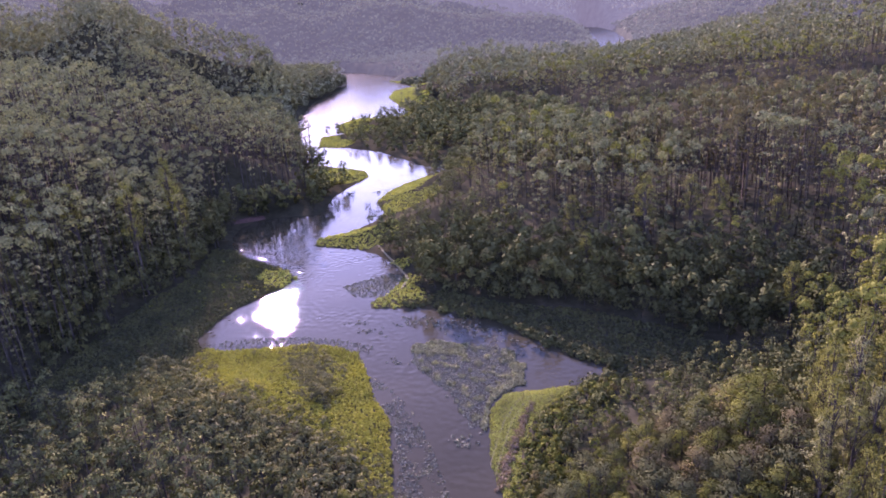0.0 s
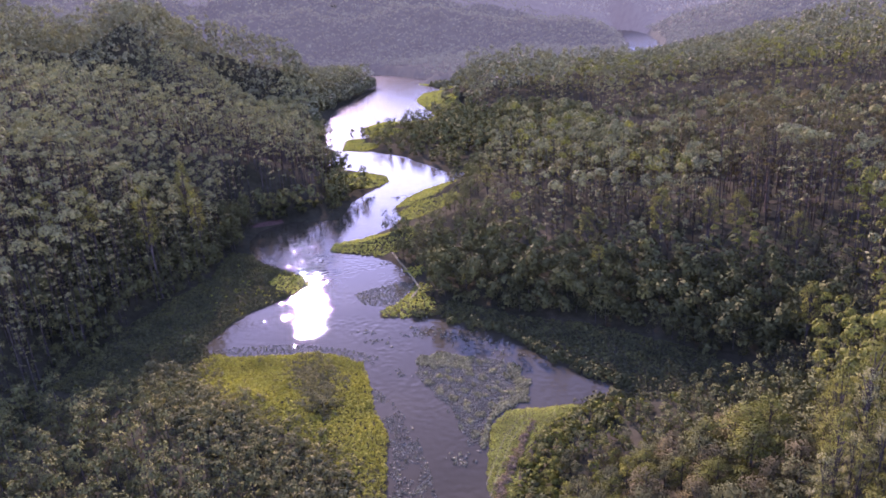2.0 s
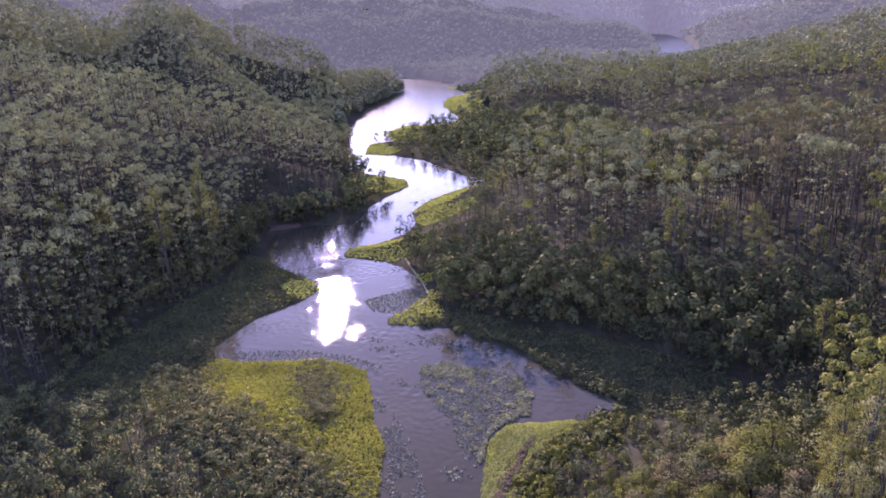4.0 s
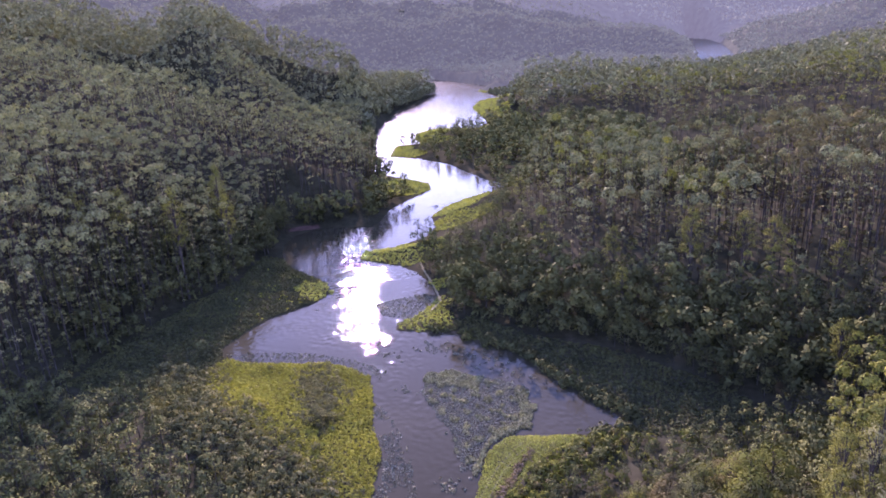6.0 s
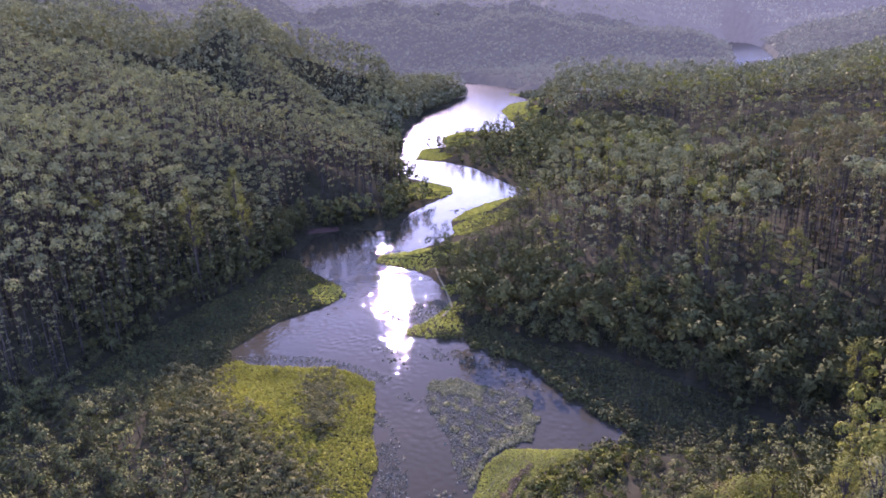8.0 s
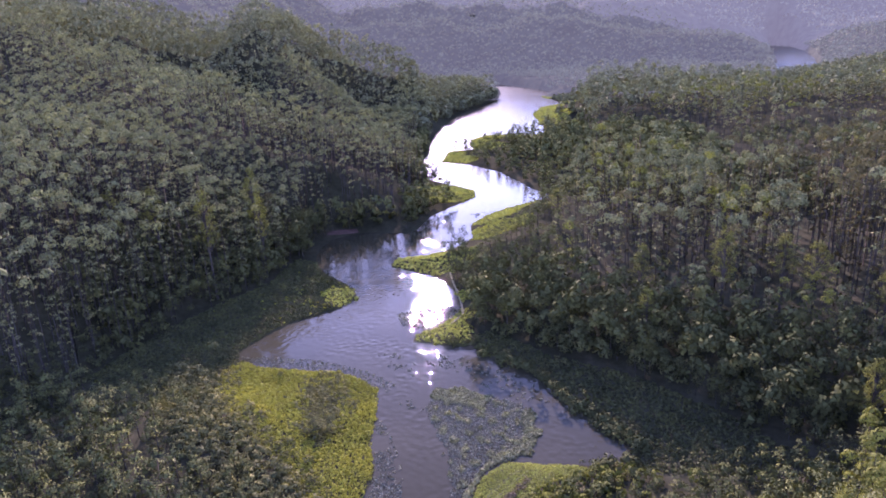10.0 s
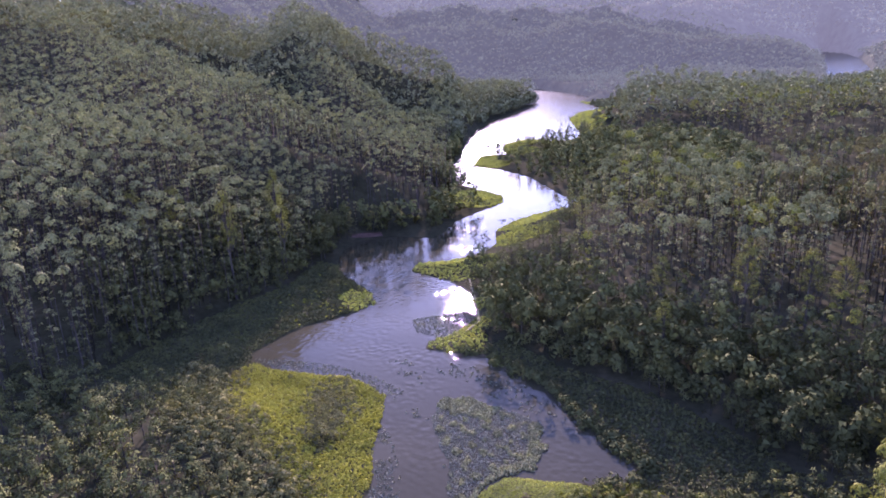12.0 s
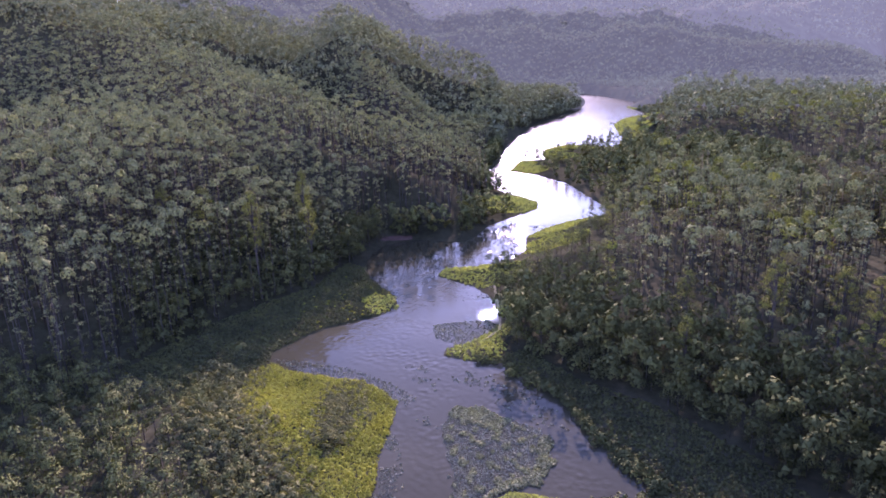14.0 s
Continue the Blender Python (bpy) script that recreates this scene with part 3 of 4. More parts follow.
single, rest = order[:330], order[330:]
one_b, one_h = near_b[single], near_h[single]
near_b, near_h = near_b[rest], near_h[rest]


def limb(a, b, r0, r1, sides=6):
    """A tapered round limb from a to b."""
    a, b = np.array(a, float), np.array(b, float)
    w = (b - a) / np.linalg.norm(b - a)
    u = np.cross(w, (0.3, 0.9, 0.1))
    u /= np.linalg.norm(u)
    v = np.cross(w, u)
    t = np.arange(sides) * 2 * np.pi / sides
    ring = np.outer(np.cos(t), u) + np.outer(np.sin(t), v)
    k = np.arange(sides)
    return np.concatenate([a + ring * r0, b + ring * r1]), np.stack([k, (k + 1) % sides, (k + 1) % sides + sides, k + sides], -1)


def make_tree(name, high, wide, low, lumps, count, leaves, shape, label):
    """One tree at the origin: an Empty that holds its trunk with limbs and its crown."""
    base = np.zeros((1, 3))
    c, r, heart = crown_lumps(rng, base, np.array([high]), np.array([wide]), lumps, low, shape)
    r = np.minimum(r, 0.42 * wide)
    crown = sprays(rng, c, r, count, 0.125, 0.85, -0.4, heart=heart)
    bits = [limb((0, 0, -0.8), (0.01 * high, 0, high * 0.5), 0.014 * high, 0.009 * high),
            limb((0.01 * high, 0, high * 0.5), (0, 0.01 * high, high * 0.9), 0.009 * high, 0.003 * high)]
    for k in range(0, lumps, 3):
        z = max(0.2 * high, c[k, 2] - 0.14 * high)
        bits.append(limb((0, 0, z), c[k], 0.005 * high, 0.002 * high, 4))
    tree = tagged(new(name), label, "tree")
    at = np.cumsum([0] + [len(v) for v, _ in bits[:-1]])
    v, f = np.concatenate([v for v, _ in bits]), np.concatenate([f + k for (_, f), k in zip(bits, at)])
    part("trunk", mesh("trunk", v, f, [DIM_BARK], smooth=True), tree)
    part("crown", mesh("crown", *crown, [leaves]), tree)
    return tree


GUM_LABEL = "slender eucalyptus tree with pale trunk and grey-green leaves"
gums = [make_tree("eucalyptus_tree", 20, 2.9, 0.10, 60, 68, GUM_YELLOW, "gum", "tall yellow-green eucalyptus with sunlit tufted crown"),
        make_tree("eucalyptus_tree", 20, 2.6, 0.14, 60, 68, GUM_YELLOW, "gum", "tall yellow-green eucalyptus with sunlit tufted crown"),
        make_tree("eucalyptus_tree", 20, 2.7, 0.15, 60, 68, GUM, "gum", GUM_LABEL)]
# the first kind carries leaves darkened for shade, wherever it stands
natives = [make_tree("native_tree", 9, 2.5, 0.28, 34, 92, NATIVE_DARK_SHADE, "round", "native tree with dense rounded crown, green darkened for shade"),
           make_tree("native_tree", 9, 2.3, 0.25, 34, 92, NATIVE_GREY, "round", "dull brownish-grey native tree with feathery crown"),
           make_tree("native_tree", 9, 2.2, 0.25, 34, 92, NATIVE_LIME, "round", "lime-green native tree with leafy rounded crown"),
           make_tree("native_tree", 9, 2.7, 0.30, 34, 92, NATIVE_GREY, "round", "greyish native tree with broad uneven crown")]
bushes = [make_tree("bush", 4, 1.9, 0.12, 18, 84, NATIVE_GREY, "round", "low greyish bush at the meadow edge"),
          make_tree("bush", 4, 1.7, 0.12, 18, 84, NATIVE_DARK_SHADE, "round", "low dark green bush among the scrub"),
          make_tree("bush", 4, 1.6, 0.10, 18, 84, NATIVE_LIME, "round", "low lime-green bush on the river bank")]
giants = make_tree("eucalyptus_tree", 26, 4.2, 0.5, 60, 77, GUM_YELLOW, "round", "old broad-crowned eucalyptus standing above the forest")


def put(first, used, p, size, spin, broad=1.0):
    m = Matrix.Translation(Vector(p)) @ Matrix.Rotation(spin, 4, "Z") @ Matrix.Diagonal((size * broad, size * broad, size, 1))
    if first not in used:
        used.add(first)
        first.matrix_basis = m
        return first
    twin = copy_thing(first, Matrix())
    twin.matrix_basis = m
    return twin


used = set()
for p, h in zip(one_b, one_h):
    spin = rng.uniform(0, 6.28)
    if h > 12 and gum_slope(p[None])[0]:
        t = put(gums[int(rng.choice(3, p=[0.5, 0.4, 0.1]))], used, p, h / 20, spin)
    elif h > 5.5:
        t = put(natives[int(rng.choice(4, p=[0.34, 0.22, 0.30, 0.14] if p[0] < -30 else [0.50, 0.05, 0.39, 0.06]))], used, p, h / 9 * (1.25 if p[0] < -30 else 1.2), spin, rng.uniform(1.0, 1.25) if p[0] < -30 else rng.uniform(1.25, 1.6))
    else:
        t = put(bushes[int(rng.choice(3, p=[0.5, 0.3, 0.2] if p[0] < -30 else [0.2, 0.3, 0.5]))], used, p, h / 4, spin)
    tagged(t, group="foreground trees")
for x, y, top, size in EMERGENT:
    z = float(ground(np.array([[x, y]], float))[0])
    t = put(giants, used, (x, y, z), 1, rng.uniform(0, 6.28))
    t.scale = (size, size, (top - z) / 26)
    tagged(t, group="emergent trees")

for first in (*gums, *natives, *bushes, giants):
    if first not in used:
        for o in (*first.children_recursive, first):
            bpy.data.objects.remove(o)

small = (near_h < 14) | ((near_b[:, 1] < 128) & (near_b[:, 0] < -38) & (near_b[:, 0] > -130))
forest("eucalyptus_forest", near_b[~small], near_h[~small], 9, 17, 0.36, 0.20, [GUM, GUM_YELLOW, NATIVE_GREY, DIM_BARK],
       "dense eucalyptus plantation of slender domed trees on the slopes", cap=80)
w = np.clip(0.27 * near_h[small], 1.2, 3.0)
sb, sh = near_b[small], near_h[small]
# where the stands shade the low trees, a darker leaf colour paints that shade
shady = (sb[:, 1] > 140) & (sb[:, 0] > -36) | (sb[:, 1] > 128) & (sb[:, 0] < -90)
pieces = [(*stems(rng, sb, sh * 0.7, 0.012 * sh), 2)]
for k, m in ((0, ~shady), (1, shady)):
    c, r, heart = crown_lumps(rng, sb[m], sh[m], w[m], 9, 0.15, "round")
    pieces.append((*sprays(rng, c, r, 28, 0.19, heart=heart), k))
stuff("native_woodland", pieces, [NATIVE, NATIVE_DARK_SHADE, DIM_BARK], "low mixed native trees and bushes by the water", "woodland")
low_mid = mid_h < 15
forest("hillside_forest", mid_b[~low_mid], mid_h[~low_mid], 3, 9, 0.5, 0.45, [GUM, GUM_YELLOW, NATIVE_GREY, DIM_BARK],
       "eucalyptus forest covering the middle hills", cap=32)
c, r, heart = crown_lumps(rng, mid_b[low_mid], mid_h[low_mid], np.clip(0.3 * mid_h[low_mid], 1.6, 3.6), 8, 0.08, "round")
stuff("shore_woodland", [(*sprays(rng, c, r, 15, 0.42, heart=heart), 0)], [NATIVE], "low rounded woods on the far shores", "woodland")
top = far_b + np.column_stack([np.zeros((len(far_b), 2)), far_h - 2.2])
stuff("distant_forest", [(*sprays(rng, top, rng.uniform(1.8, 2.7, len(far_b)) * np.where(far_h < 15, 1.5, 1.0), 17, 0.46, 1.2, -0.7, loose=0.2), 0)], [FAR],
      "distant forest of close domed trees on the valley sides", "forest")
body = far_b + np.column_stack([rng.normal(0, 0.5, (len(far_b), 2)), far_h * rng.uniform(0.45, 0.62, len(far_b))])
stuff("distant_forest", [(*sprays(rng, body, rng.uniform(1.7, 2.3, len(far_b)), 9, 0.62, 2.4, -0.8, heart=far_b + np.array([0, 0, 10.0])), 0)], [FAR],
      "shaded lower crowns of the distant forest", "forest")
edge = far_s < 30
low = np.repeat(far_b[edge], 2, 0) + np.column_stack([rng.normal(0, 1.2, (2 * edge.sum(), 2)), np.repeat(far_h[edge], 2) * rng.uniform(0.15, 0.65, 2 * edge.sum())])
stuff("shore_woodland", [(*sprays(rng, low, rng.uniform(2.2, 3.4, len(low)), 14, 0.5, 1.3, -0.8), 0)], [FAR],
      "leafy edge of the distant forest along the shore", "woodland")
# the plain backdrop of far hills: wooded ridges closing the valley
def folds(p):
    """Gullies and knolls on the far hills."""
    d = np.hypot(*(p - EYE).T)
    return np.clip((d - 860) / 150, 0, 1) * np.maximum(7.0 * wobble(p, 62, 0.4) + 9.0 * wobble(p, 135, 1.3), -3)


def hazy_far_hills(name, r0, r1, rings, lift, mat, label):
    az, r = np.meshgrid(np.radians(np.arange(-84, 38, 0.24)), np.geomspace(r0, r1, rings))
    x, y = EYE[0] + r * np.sin(az), EYE[1] + r * np.cos(az)
    p = np.column_stack([x.ravel(), y.ravel()])
    p += rng.normal(0, 1.6, p.shape)
    s = shore(p)
    k = np.clip(np.hypot(*(p - EYE).T) / 1200, 1, 3)
    tops = 7 + folds(p) + 1.8 * k * wobble(p, 10, 0.7) + 2.0 * k * wobble(p, 27, 2.0) + rng.normal(0, 0.8, len(p)) * k
    z = np.where(s > 0, ground(p, s) + (tops + lift * np.clip((r.ravel() - r0) / 500, 0, 1)) * np.clip(s / 10, 0, 1) * np.clip((r.ravel() - r0) / 45, 0, 1) - 0.5, -3.6)
    n = az.shape[1]
    c = (np.arange(rings - 1)[:, None] * n + np.arange(n - 1)).ravel()
    f = np.stack([c, c + 1, c + 1 + n, c + n], -1)
    return tagged(new(name, mesh(name, np.column_stack([p, z]), f, [mat], smooth=True)), label, "hills", kind="structure")


hazy_far_hills("backdrop", 835, 1750, 90, 4, HAZE_GLOW, "wooded hills beyond the lake, glowing faintly for haze")
hazy_far_hills("backdrop", 1690, 4400, 52, 26, HAZE_GLOW_FAR, "hills along the horizon, glowing pale for haze")


# single crowns on the nearer of the far hills
for near, far, gap, leaves in ((850, 1330, 7.4, 10), (1330, 1800, 11.0, 7)):
    p = scatter(rng, -1900, 900, 300, 1800, gap)
    d = np.hypot(*(p - EYE).T)
    p = p[in_wedge(p) & (d > near) & (d < far)]
    s = shore(p)
    p, s = p[s > 4], s[s > 4]
    c = np.column_stack([p, ground(p, s) + folds(p) * np.clip(s / 10, 0, 1) + rng.uniform(9, 17, len(p))])
    stuff("horizon_forest", [(*sprays(rng, c, rng.uniform(0.36, 0.54, len(p)) * gap, leaves, 0.42, 1.0, -0.2, loose=0.2), 0)], [HAZE_GLOW_LEAVES],
          "far woods on the hills, glowing faintly for haze", "forest")
p = scatter(rng, -2600, 1500, 900, 3200, 21.0)
d = np.hypot(*(p - EYE).T)
p = p[in_wedge(p) & (d > 1750) & (d < 3200)]
s = shore(p)
p, s = p[s > 20], s[s > 20]
c = np.column_stack([p, ground(p, s) + folds(p) + 30 + rng.uniform(6, 20, len(p))])
stuff("horizon_forest", [(*sprays(rng, c, rng.uniform(8, 13, len(p)), 7, 0.36, 0.8, 0.0), 0)], [HAZE_GLOW_FAR_LEAVES], "woods along the horizon, glowing pale for haze", "forest")

# bushes under the edge of the tall stands, leaves darkened for the shade there
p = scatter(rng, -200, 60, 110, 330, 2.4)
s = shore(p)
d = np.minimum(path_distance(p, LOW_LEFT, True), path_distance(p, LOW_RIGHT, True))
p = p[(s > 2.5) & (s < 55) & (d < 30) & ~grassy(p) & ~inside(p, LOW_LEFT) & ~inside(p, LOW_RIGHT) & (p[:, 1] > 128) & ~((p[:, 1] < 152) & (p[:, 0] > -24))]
c = np.column_stack([p, ground(p) + rng.uniform(0.5, 10.0, len(p)) ** 1.12])
stuff("understory", [(*sprays(rng, c, rng.uniform(1.2, 2.6, len(p)), 42, 0.28, 1.1, -0.4), 0)], [NATIVE_DARK_SHADE],
      "tangled understory bushes below the forest edge, darkened for shade", "bushes")


# undergrowth that closes the floor between the foreground trees
p = scatter(rng, -22, 75, 62, 150, 2.1)
d = path_distance(p, LAWN, True)
p = p[(shore(p) > 1.5) & ~inside(p, LAWN) & ~inside(p, LOW_RIGHT) & (d > 1.5) & (rng.uniform(0, 1, len(p)) < np.where(d < 9, 1.0, 0.55))]
d = np.minimum(path_distance(p, LAWN, True), 25)
c = np.column_stack([p, ground(p) + rng.uniform(0.1, 0.5, len(p)) * (1 + 0.12 * d)])
r = rng.uniform(0.8, 1.5, len(p))
pick = np.where(d > 10, rng.uniform(0, 0.6, len(p)), rng.uniform(0, 1, len(p)))
for low, high, leaves, label in ((0, 0.45, NATIVE, "dark green undergrowth between the bank trees"),
                                 (0.45, 0.8, NATIVE_LIME, "lime-green leafy undergrowth on the bank"),
                                 (0.8, 1.0, NATIVE_GREY, "brownish dry undergrowth on the bank")):
    k = (pick >= low) & (pick < high)
    stuff("undergrowth", [(*sprays(rng, c[k], r[k], 46, 0.25, 1.0, -0.4), 0)], [leaves], label, "undergrowth")
p = scatter(rng, -150, -44, 56, 128, 2.3)
p = p[~inside(p, MEADOW) & ~inside(p, LOW_LEFT) & (shore(p) > 1.5) & (p[:, 0] < -60 + (112 - p[:, 1]) * 0.9) & (rng.uniform(0, 1, len(p)) < 0.6)]
d = np.minimum(path_distance(p, MEADOW, True), 30)
c = np.column_stack([p, ground(p) + rng.uniform(0.1, 0.6, len(p)) * (1 + 0.08 * d)])
# this corner's shade is put into the leaf colour
stuff("undergrowth", [(*sprays(rng, c, rng.uniform(0.9, 1.6, len(p)), 44, 0.25, 1.0, -0.4), 0)], [NATIVE_DARK_SHADE],
      "tangled undergrowth beside the meadow, green darkened for shade", "undergrowth")
p = scatter(rng, -118, -44, 74, 134, 1.7)
d = path_distance(p, MEADOW, True)
p = p[(d < 13) & ~inside(p, MEADOW) & (shore(p) > 1) & (p[:, 0] < -60 + (112 - p[:, 1]) * 0.9) & (p[:, 1] < 131)]
c = np.column_stack([p, ground(p) + rng.uniform(0.2, 1.2, len(p))])
stuff("edge_scrub", [(*sprays(rng, c, rng.uniform(0.7, 1.5, len(p)), 66, 0.22, 0.9, -0.3), 0)], [SEDGE],
      "dull olive scrub fringing the marsh meadow", "scrub")


# ---------------------------------------------------------------- grass and water plants
def tufts(name, p, radius, count, mat, label, category, squash=0.8, lift=0.0, on_water=False, size=0.42, slim=0.62):
    z = np.full(len(p), 0.02) if on_water else ground(p)
    c = np.column_stack([p, z + lift])
    v, f = sprays(rng, c, radius, count, size, squash, -0.1, slim)
    return stuff(name, [(v, f, 0)], [mat], label, category)


p = scatter(rng, -112, -25, 70, 152, 0.62)
p = p[inside(p, MEADOW)]
p = p[shore(p) > 0.2]
away = np.hypot((p[:, 0] + 70.5 + 0.55 * (p[:, 1] - 130)) / 7, (p[:, 1] - 130) / 14) + 0.35 * wobble(p, 2.0, 1.0)
sedge = rng.uniform(0, 1, len(p)) < 1.1 * np.clip(1.25 - away, 0, 0.8)
west = path_distance(p, MEADOW[:9], False)
sedge |= rng.uniform(0, 1, len(p)) < 0.6 * np.clip(1 - west / 6 + 0.3 * wobble(p, 2.5, 4.0), 0, 1)
tufts("sedge_patch", p[sedge], rng.uniform(0.25, 0.7, int(sedge.sum())), 18, SEDGE, "dull olive sedge growing in the marsh meadow", "sedge", 0.9, 0.12, False, 0.55, 0.3)
p = p[~sedge]
tufts("marsh_meadow", p, rng.uniform(0.25, 0.62, len(p)), 18, MARSH, "bright yellow-green marsh grass meadow in tussocks", "meadow", 0.75, 0.08,
      False, 0.55, 0.30)
p = scatter(rng, -104, -45, 84, 136, 2.6)
west = path_distance(p, MEADOW[:9], False)
p = p[inside(p, MEADOW) & (west < 7) & (rng.uniform(0, 1, len(p)) < 0.75 - west / 10)]
tufts("edge_scrub", p, rng.uniform(0.6, 1.5, len(p)), 60, SEDGE, "olive bushes spreading from the edge into the meadow", "scrub", 1.0, 0.3, False, 0.22)
p = scatter(rng, -32, -2, 86, 136, 0.36)
p = p[inside(p, LAWN)]
p = p[shore(p) > 0.2]
tufts("grass_bank", p, rng.uniform(0.24, 0.36, len(p)), 10, LAWN_GRASS, "short sunlit mown grass on the river bank", "grass", 0.3)
t = rng.uniform(0, 4, 260)
strip = np.array([(-17.6, 121.5), (-18.6, 114), (-19.6, 107), (-20.2, 101), (-20.4, 95)])
p = np.column_stack([np.interp(t, np.arange(5), strip[:, k]) for k in (0, 1)]) + rng.normal(0, 0.5, (260, 2))
tufts("dry_scrub", p, rng.uniform(0.25, 0.6, 260), 30, DRY, "pale pinkish-brown dry scrub along the grass bank", "scrub", 0.8, 0.1, False, 0.25)
p = scatter(rng, -27, -1, 88, 136, 1.5)
p = p[~inside(p, LAWN) & (shore(p) > 1) & (path_distance(p, LAWN, True) < 7) & (p[:, 0] > -19)]
tufts("bank_bushes", p, rng.uniform(0.5, 1.3, len(p)), 40, NATIVE_LIME, "leafy lime-green growth behind the grass bank", "scrub", 0.9, 0.2, False, 0.3)
p = scatter(rng, -280, -50, 160, 900, 1.25)
s = shore(p)
p = p[(s > 0.2) & (s < 26) & grassy(p) & (p[:, 1] > 160)]
tufts("spit_grass", p, rng.uniform(0.5, 0.9, len(p)), 14, LAWN_GRASS, "yellow-green grass on low spits along the shore", "grass", 0.6)
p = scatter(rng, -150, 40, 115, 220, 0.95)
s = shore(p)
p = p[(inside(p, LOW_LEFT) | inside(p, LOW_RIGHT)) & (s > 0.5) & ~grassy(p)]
# lighter tufts fade outwards from the sunlit tip, a painted edge of shade
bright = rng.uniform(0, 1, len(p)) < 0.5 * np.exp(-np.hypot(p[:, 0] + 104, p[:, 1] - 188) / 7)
tufts("spit_grass", p[bright], rng.uniform(0.35, 0.8, int(bright.sum())), 14, MARSH, "yellow-green grass put where the low spit turns sunlit", "grass", 0.6, 0.1)
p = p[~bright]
# the dark leaf colour deepens the shade over the flats
tufts("flat_grass", p, rng.uniform(0.35, 0.8, len(p)), 14, NATIVE_DARK_SHADE, "low marsh growth on the flats, green darkened for shade", "marsh", 0.6, 0.1)
p = scatter(rng, -64, 6, 132, 176, 1.3)
s = shore(p)
p = p[(np.abs(s - 0.6) < 1.6) & (path_distance(p, RIGHT_BANK[8:18], False) < 5) & (wobble(p, 2.6, 0.5) > -0.15)]
tufts("shore_bushes", p, rng.uniform(0.6, 1.7, len(p)), 46, NATIVE_DARK_SHADE, "dark bushes leaning over the water's edge", "bushes", 0.9, 0.5, False, 0.24)
p = scatter(rng, -56, -18, 110, 152, 0.46)
p = p[inside(p + 1.1 * np.column_stack([wobble(p, 1.6, 0.4), wobble(p, 1.9, 2.4)]), LILY_BED)]
p = p[shore(p) < -0.3]
rim = path_distance(p, LILY_BED, True)
green = ((p[:, 1] > 142.5) & (p[:, 0] < -36)) | ((p[:, 0] > -27) & (rim < 3)) | (wobble(p, 1.3, 1.0) > 0.34)
tufts("water_hyacinth", p[~green], rng.uniform(0.14, 0.36, int((~green).sum())), 15, WEED, "grey-green mat of floating water plants", "water plants", 0.4, 0.05, True)
tufts("reed_growth", p[green], rng.uniform(0.22, 0.52, int(green.sum())), 20, REED, "green reedy growth on the floating mat", "water plants", 0.75, 0.1, True)
p = np.concatenate([np.array((x, y)) + rng.normal(0, 1, (n, 2)) * np.array((a, b)) for x, y, a, b, n in
                    [(-228, 560, 4, 5, 22), (-216, 556, 3, 4, 14), (-130, 395, 5, 2, 16), (-107, 297, 3, 2, 18), (-100, 303, 4, 2, 16),
                     (-78, 212, 4, 2, 20), (-56, 160, 3, 2, 18), (-48, 160, 4, 2, 30), (-38, 156, 4, 2, 30), (-30, 150, 3, 2, 22),
                     (-56, 112, 2, 2, 0), (-52, 138, 1.5, 1, 10), (-63, 153, 2, 1.2, 16), (-68, 158, 1.5, 1, 10), (-30, 108, 1.5, 1.5, 18)]])
p = p[shore(p) < -0.2]
tufts("weed_islets", p, rng.uniform(0.25, 0.6, len(p)), 14, WEED, "scattered islets of floating weed", "water plants", 0.35, 0.03, True)
p = scatter(rng, -60, -25, 78, 133, 0.55)
p = p[inside(p, LILY_EDGE)]
p = p[(shore(p) < -0.3) & (wobble(p, 2.8, 3.0) + 0.5 * wobble(p, 1.1) + rng.uniform(-0.45, 0.45, len(p)) > -0.12)]
tufts("floating_weed", p, rng.uniform(0.15, 0.42, len(p)), 9, WEED, "broken floating weed along the marsh edge", "water plants", 0.25, 0.03, True, 0.5)
p = np.concatenate([scatter(rng, -86, -62, 172, 198, 0.75), scatter(rng, -110, -58, 139, 150, 0.9)])
p = p[inside(p, LILY_PATCH) | inside(p, LILY_NORTH)]
p = p[shore(p) < -0.3]
tufts("lily_patch", p, rng.uniform(0.2, 0.5, len(p)), 12, WEED, "patch of floating lilies and weed", "water plants", 0.3, 0.04, True)

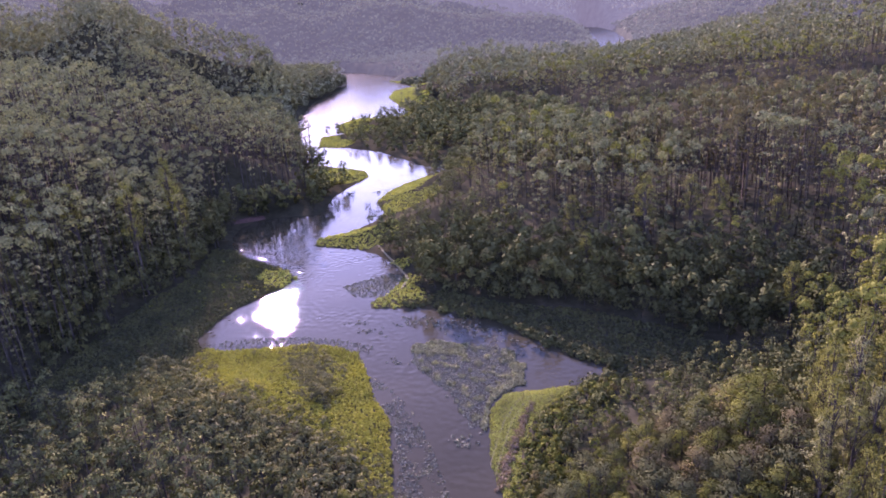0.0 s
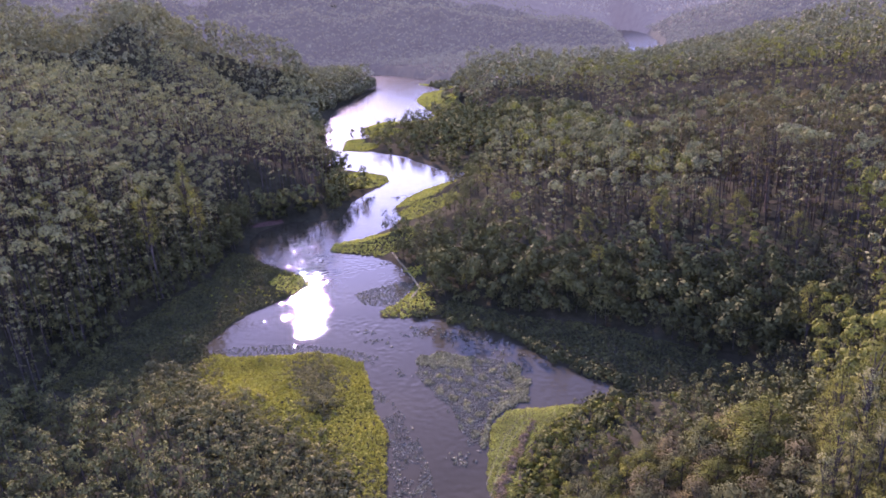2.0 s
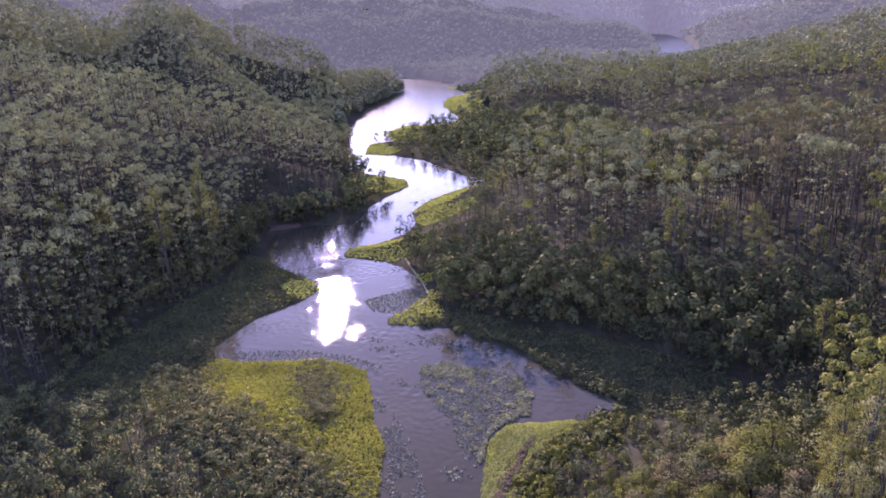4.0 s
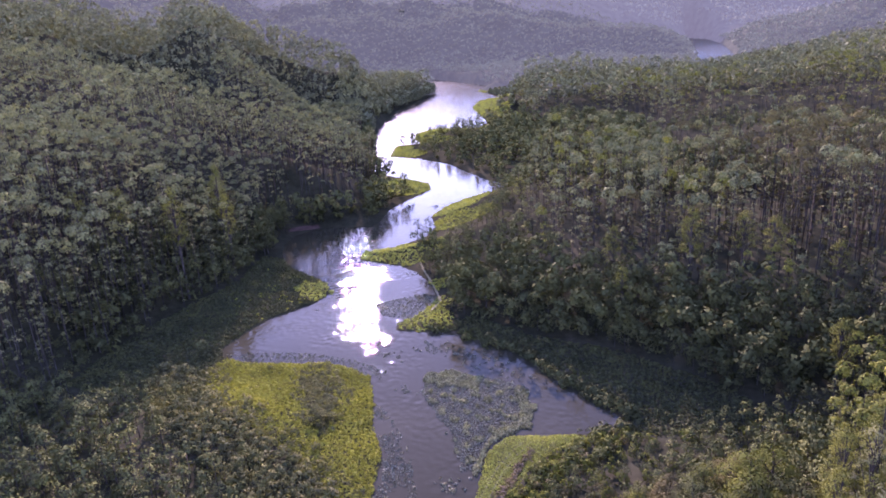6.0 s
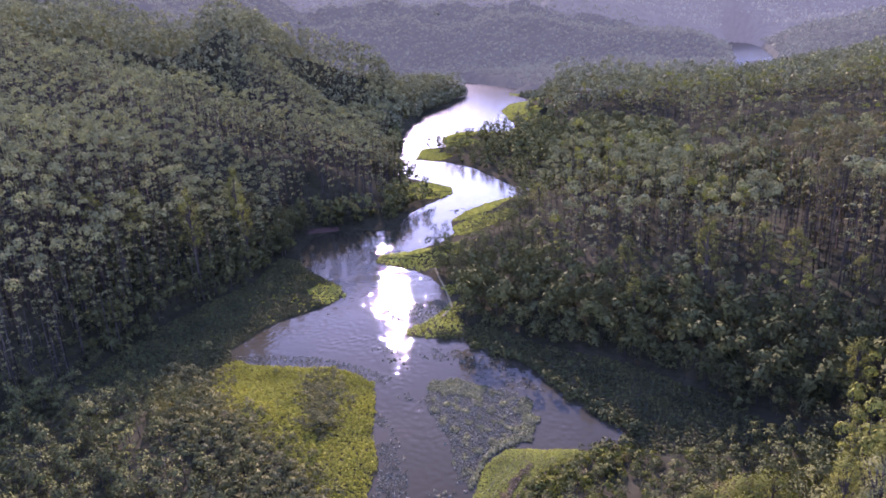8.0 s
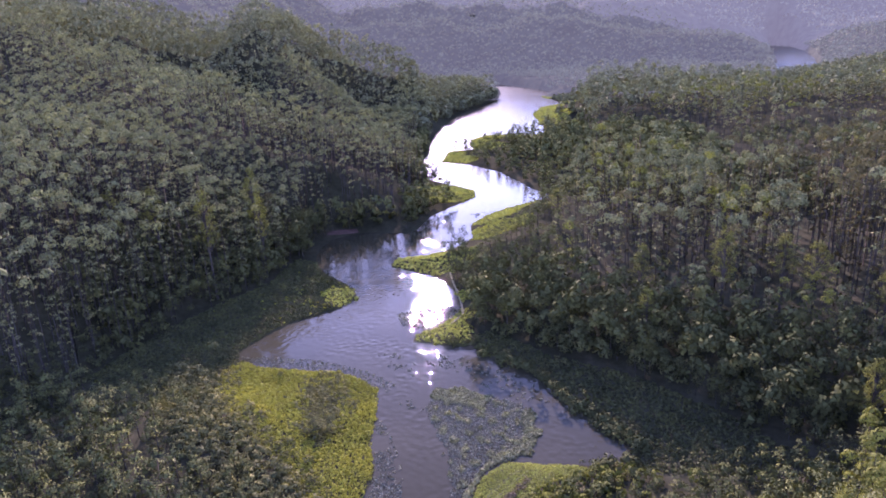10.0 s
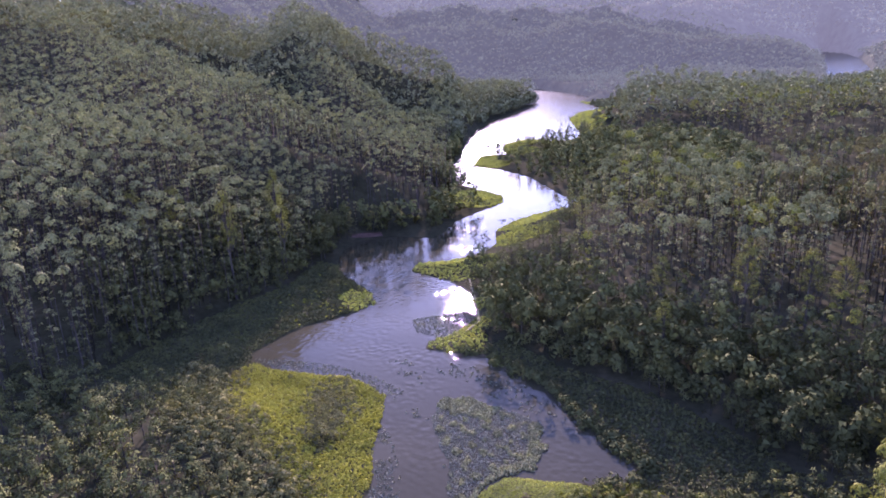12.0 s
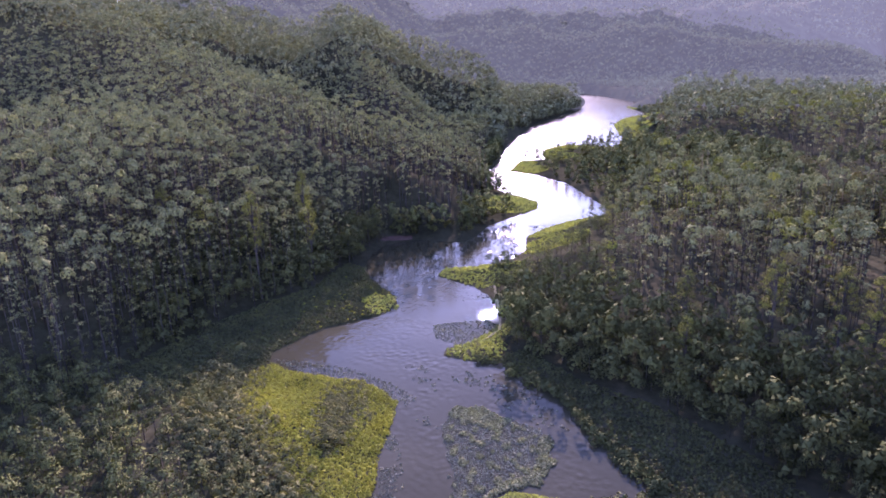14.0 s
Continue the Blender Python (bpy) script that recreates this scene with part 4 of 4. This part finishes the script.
# bare earth slip at the head of the shaded cove
rows_, cols_ = 6, 16
u, v = np.meshgrid(np.linspace(-1, 1, cols_), np.linspace(-1, 1, rows_))
q = np.column_stack([-150.5 + u.ravel() * 5 - v.ravel() * 1.2, 250.5 + u.ravel() * 5 + v.ravel() * 1.2])
k = (np.arange(rows_ - 1)[:, None] * cols_ + np.arange(cols_ - 1)).ravel()
lump = 0.9 * np.clip(1 - u.ravel() ** 2, 0, 1) * np.clip(1 - v.ravel() ** 2, 0, 1) + rng.uniform(0, 0.12, len(q))
tagged(new("earth_bank", mesh("earth_bank", np.column_stack([q, ground(q) - 0.1 + lump * 1.2]), np.stack([k, k + 1, k + 1 + cols_, k + cols_], -1),
                              [EARTH], smooth=True)), "bare reddish earth slip on the shaded bank", "bank", kind="structure")


def ribbon(name, line, wide, lift, mat, label, category):
    """A narrow worn strip laid on the ground along a line of points."""
    a = np.array(line, float)
    t = np.linspace(0, len(a) - 1, 12 * (len(a) - 1) + 1)
    q = np.column_stack([np.interp(t, np.arange(len(a)), a[:, 0]), np.interp(t, np.arange(len(a)), a[:, 1])])
    d = np.gradient(q, axis=0)
    side = np.column_stack([-d[:, 1], d[:, 0]]) / np.linalg.norm(d, axis=1, keepdims=True)
    half = wide / 2 * rng.uniform(0.6, 1.2, (len(q), 1))
    edge = [q + side * half, q, q - side * half]
    rows = [np.column_stack([e, ground(e) + lift + (0.06 if k == 1 else 0.0)]) for k, e in enumerate(edge)]
    n = len(q)
    k = np.concatenate([np.arange(n - 1), n + np.arange(n - 1)])
    return tagged(new(name, mesh(name, np.concatenate(rows), np.stack([k, k + 1, k + 1 + n, k + n], -1), [mat], smooth=True)),
                  label, category, kind="structure")


ribbon("path", [(-82.5, 219), (-77.5, 211.5), (-72.5, 204.5), (-67.5, 197), (-63, 189), (-63, 181)], 0.7, 0.25, PALE_EARTH,
       "pale trodden path along the neck of the spit", "path")
for shift in (0.0, 1.5):
    ribbon("track", [(-23.5 + shift, 97), (-23 + shift, 106), (-22.5 + shift, 115), (-20 + shift, 125)], 0.24, 0.0, PALE_EARTH,
           "faint wheel track worn into the grass", "track")


def bush_at(x, y, size, first):
    z = float(ground(np.array([[x, y]], float))[0])
    return tagged(copy_thing(first, Matrix.Translation((x, y, z - 0.15)) @ Matrix.Diagonal((size, size, 0.5 * size, 1))), group="meadow bushes")


for x, y, size in [(-62.8, 118.2, 1.1), (-65.2, 120.4, 0.9), (-61.0, 120.0, 0.85), (-64.4, 116.4, 0.8), (-61.6, 116.2, 0.7), (-89, 137, 0.5)]:
    bush_at(x, y, size, bushes[1])
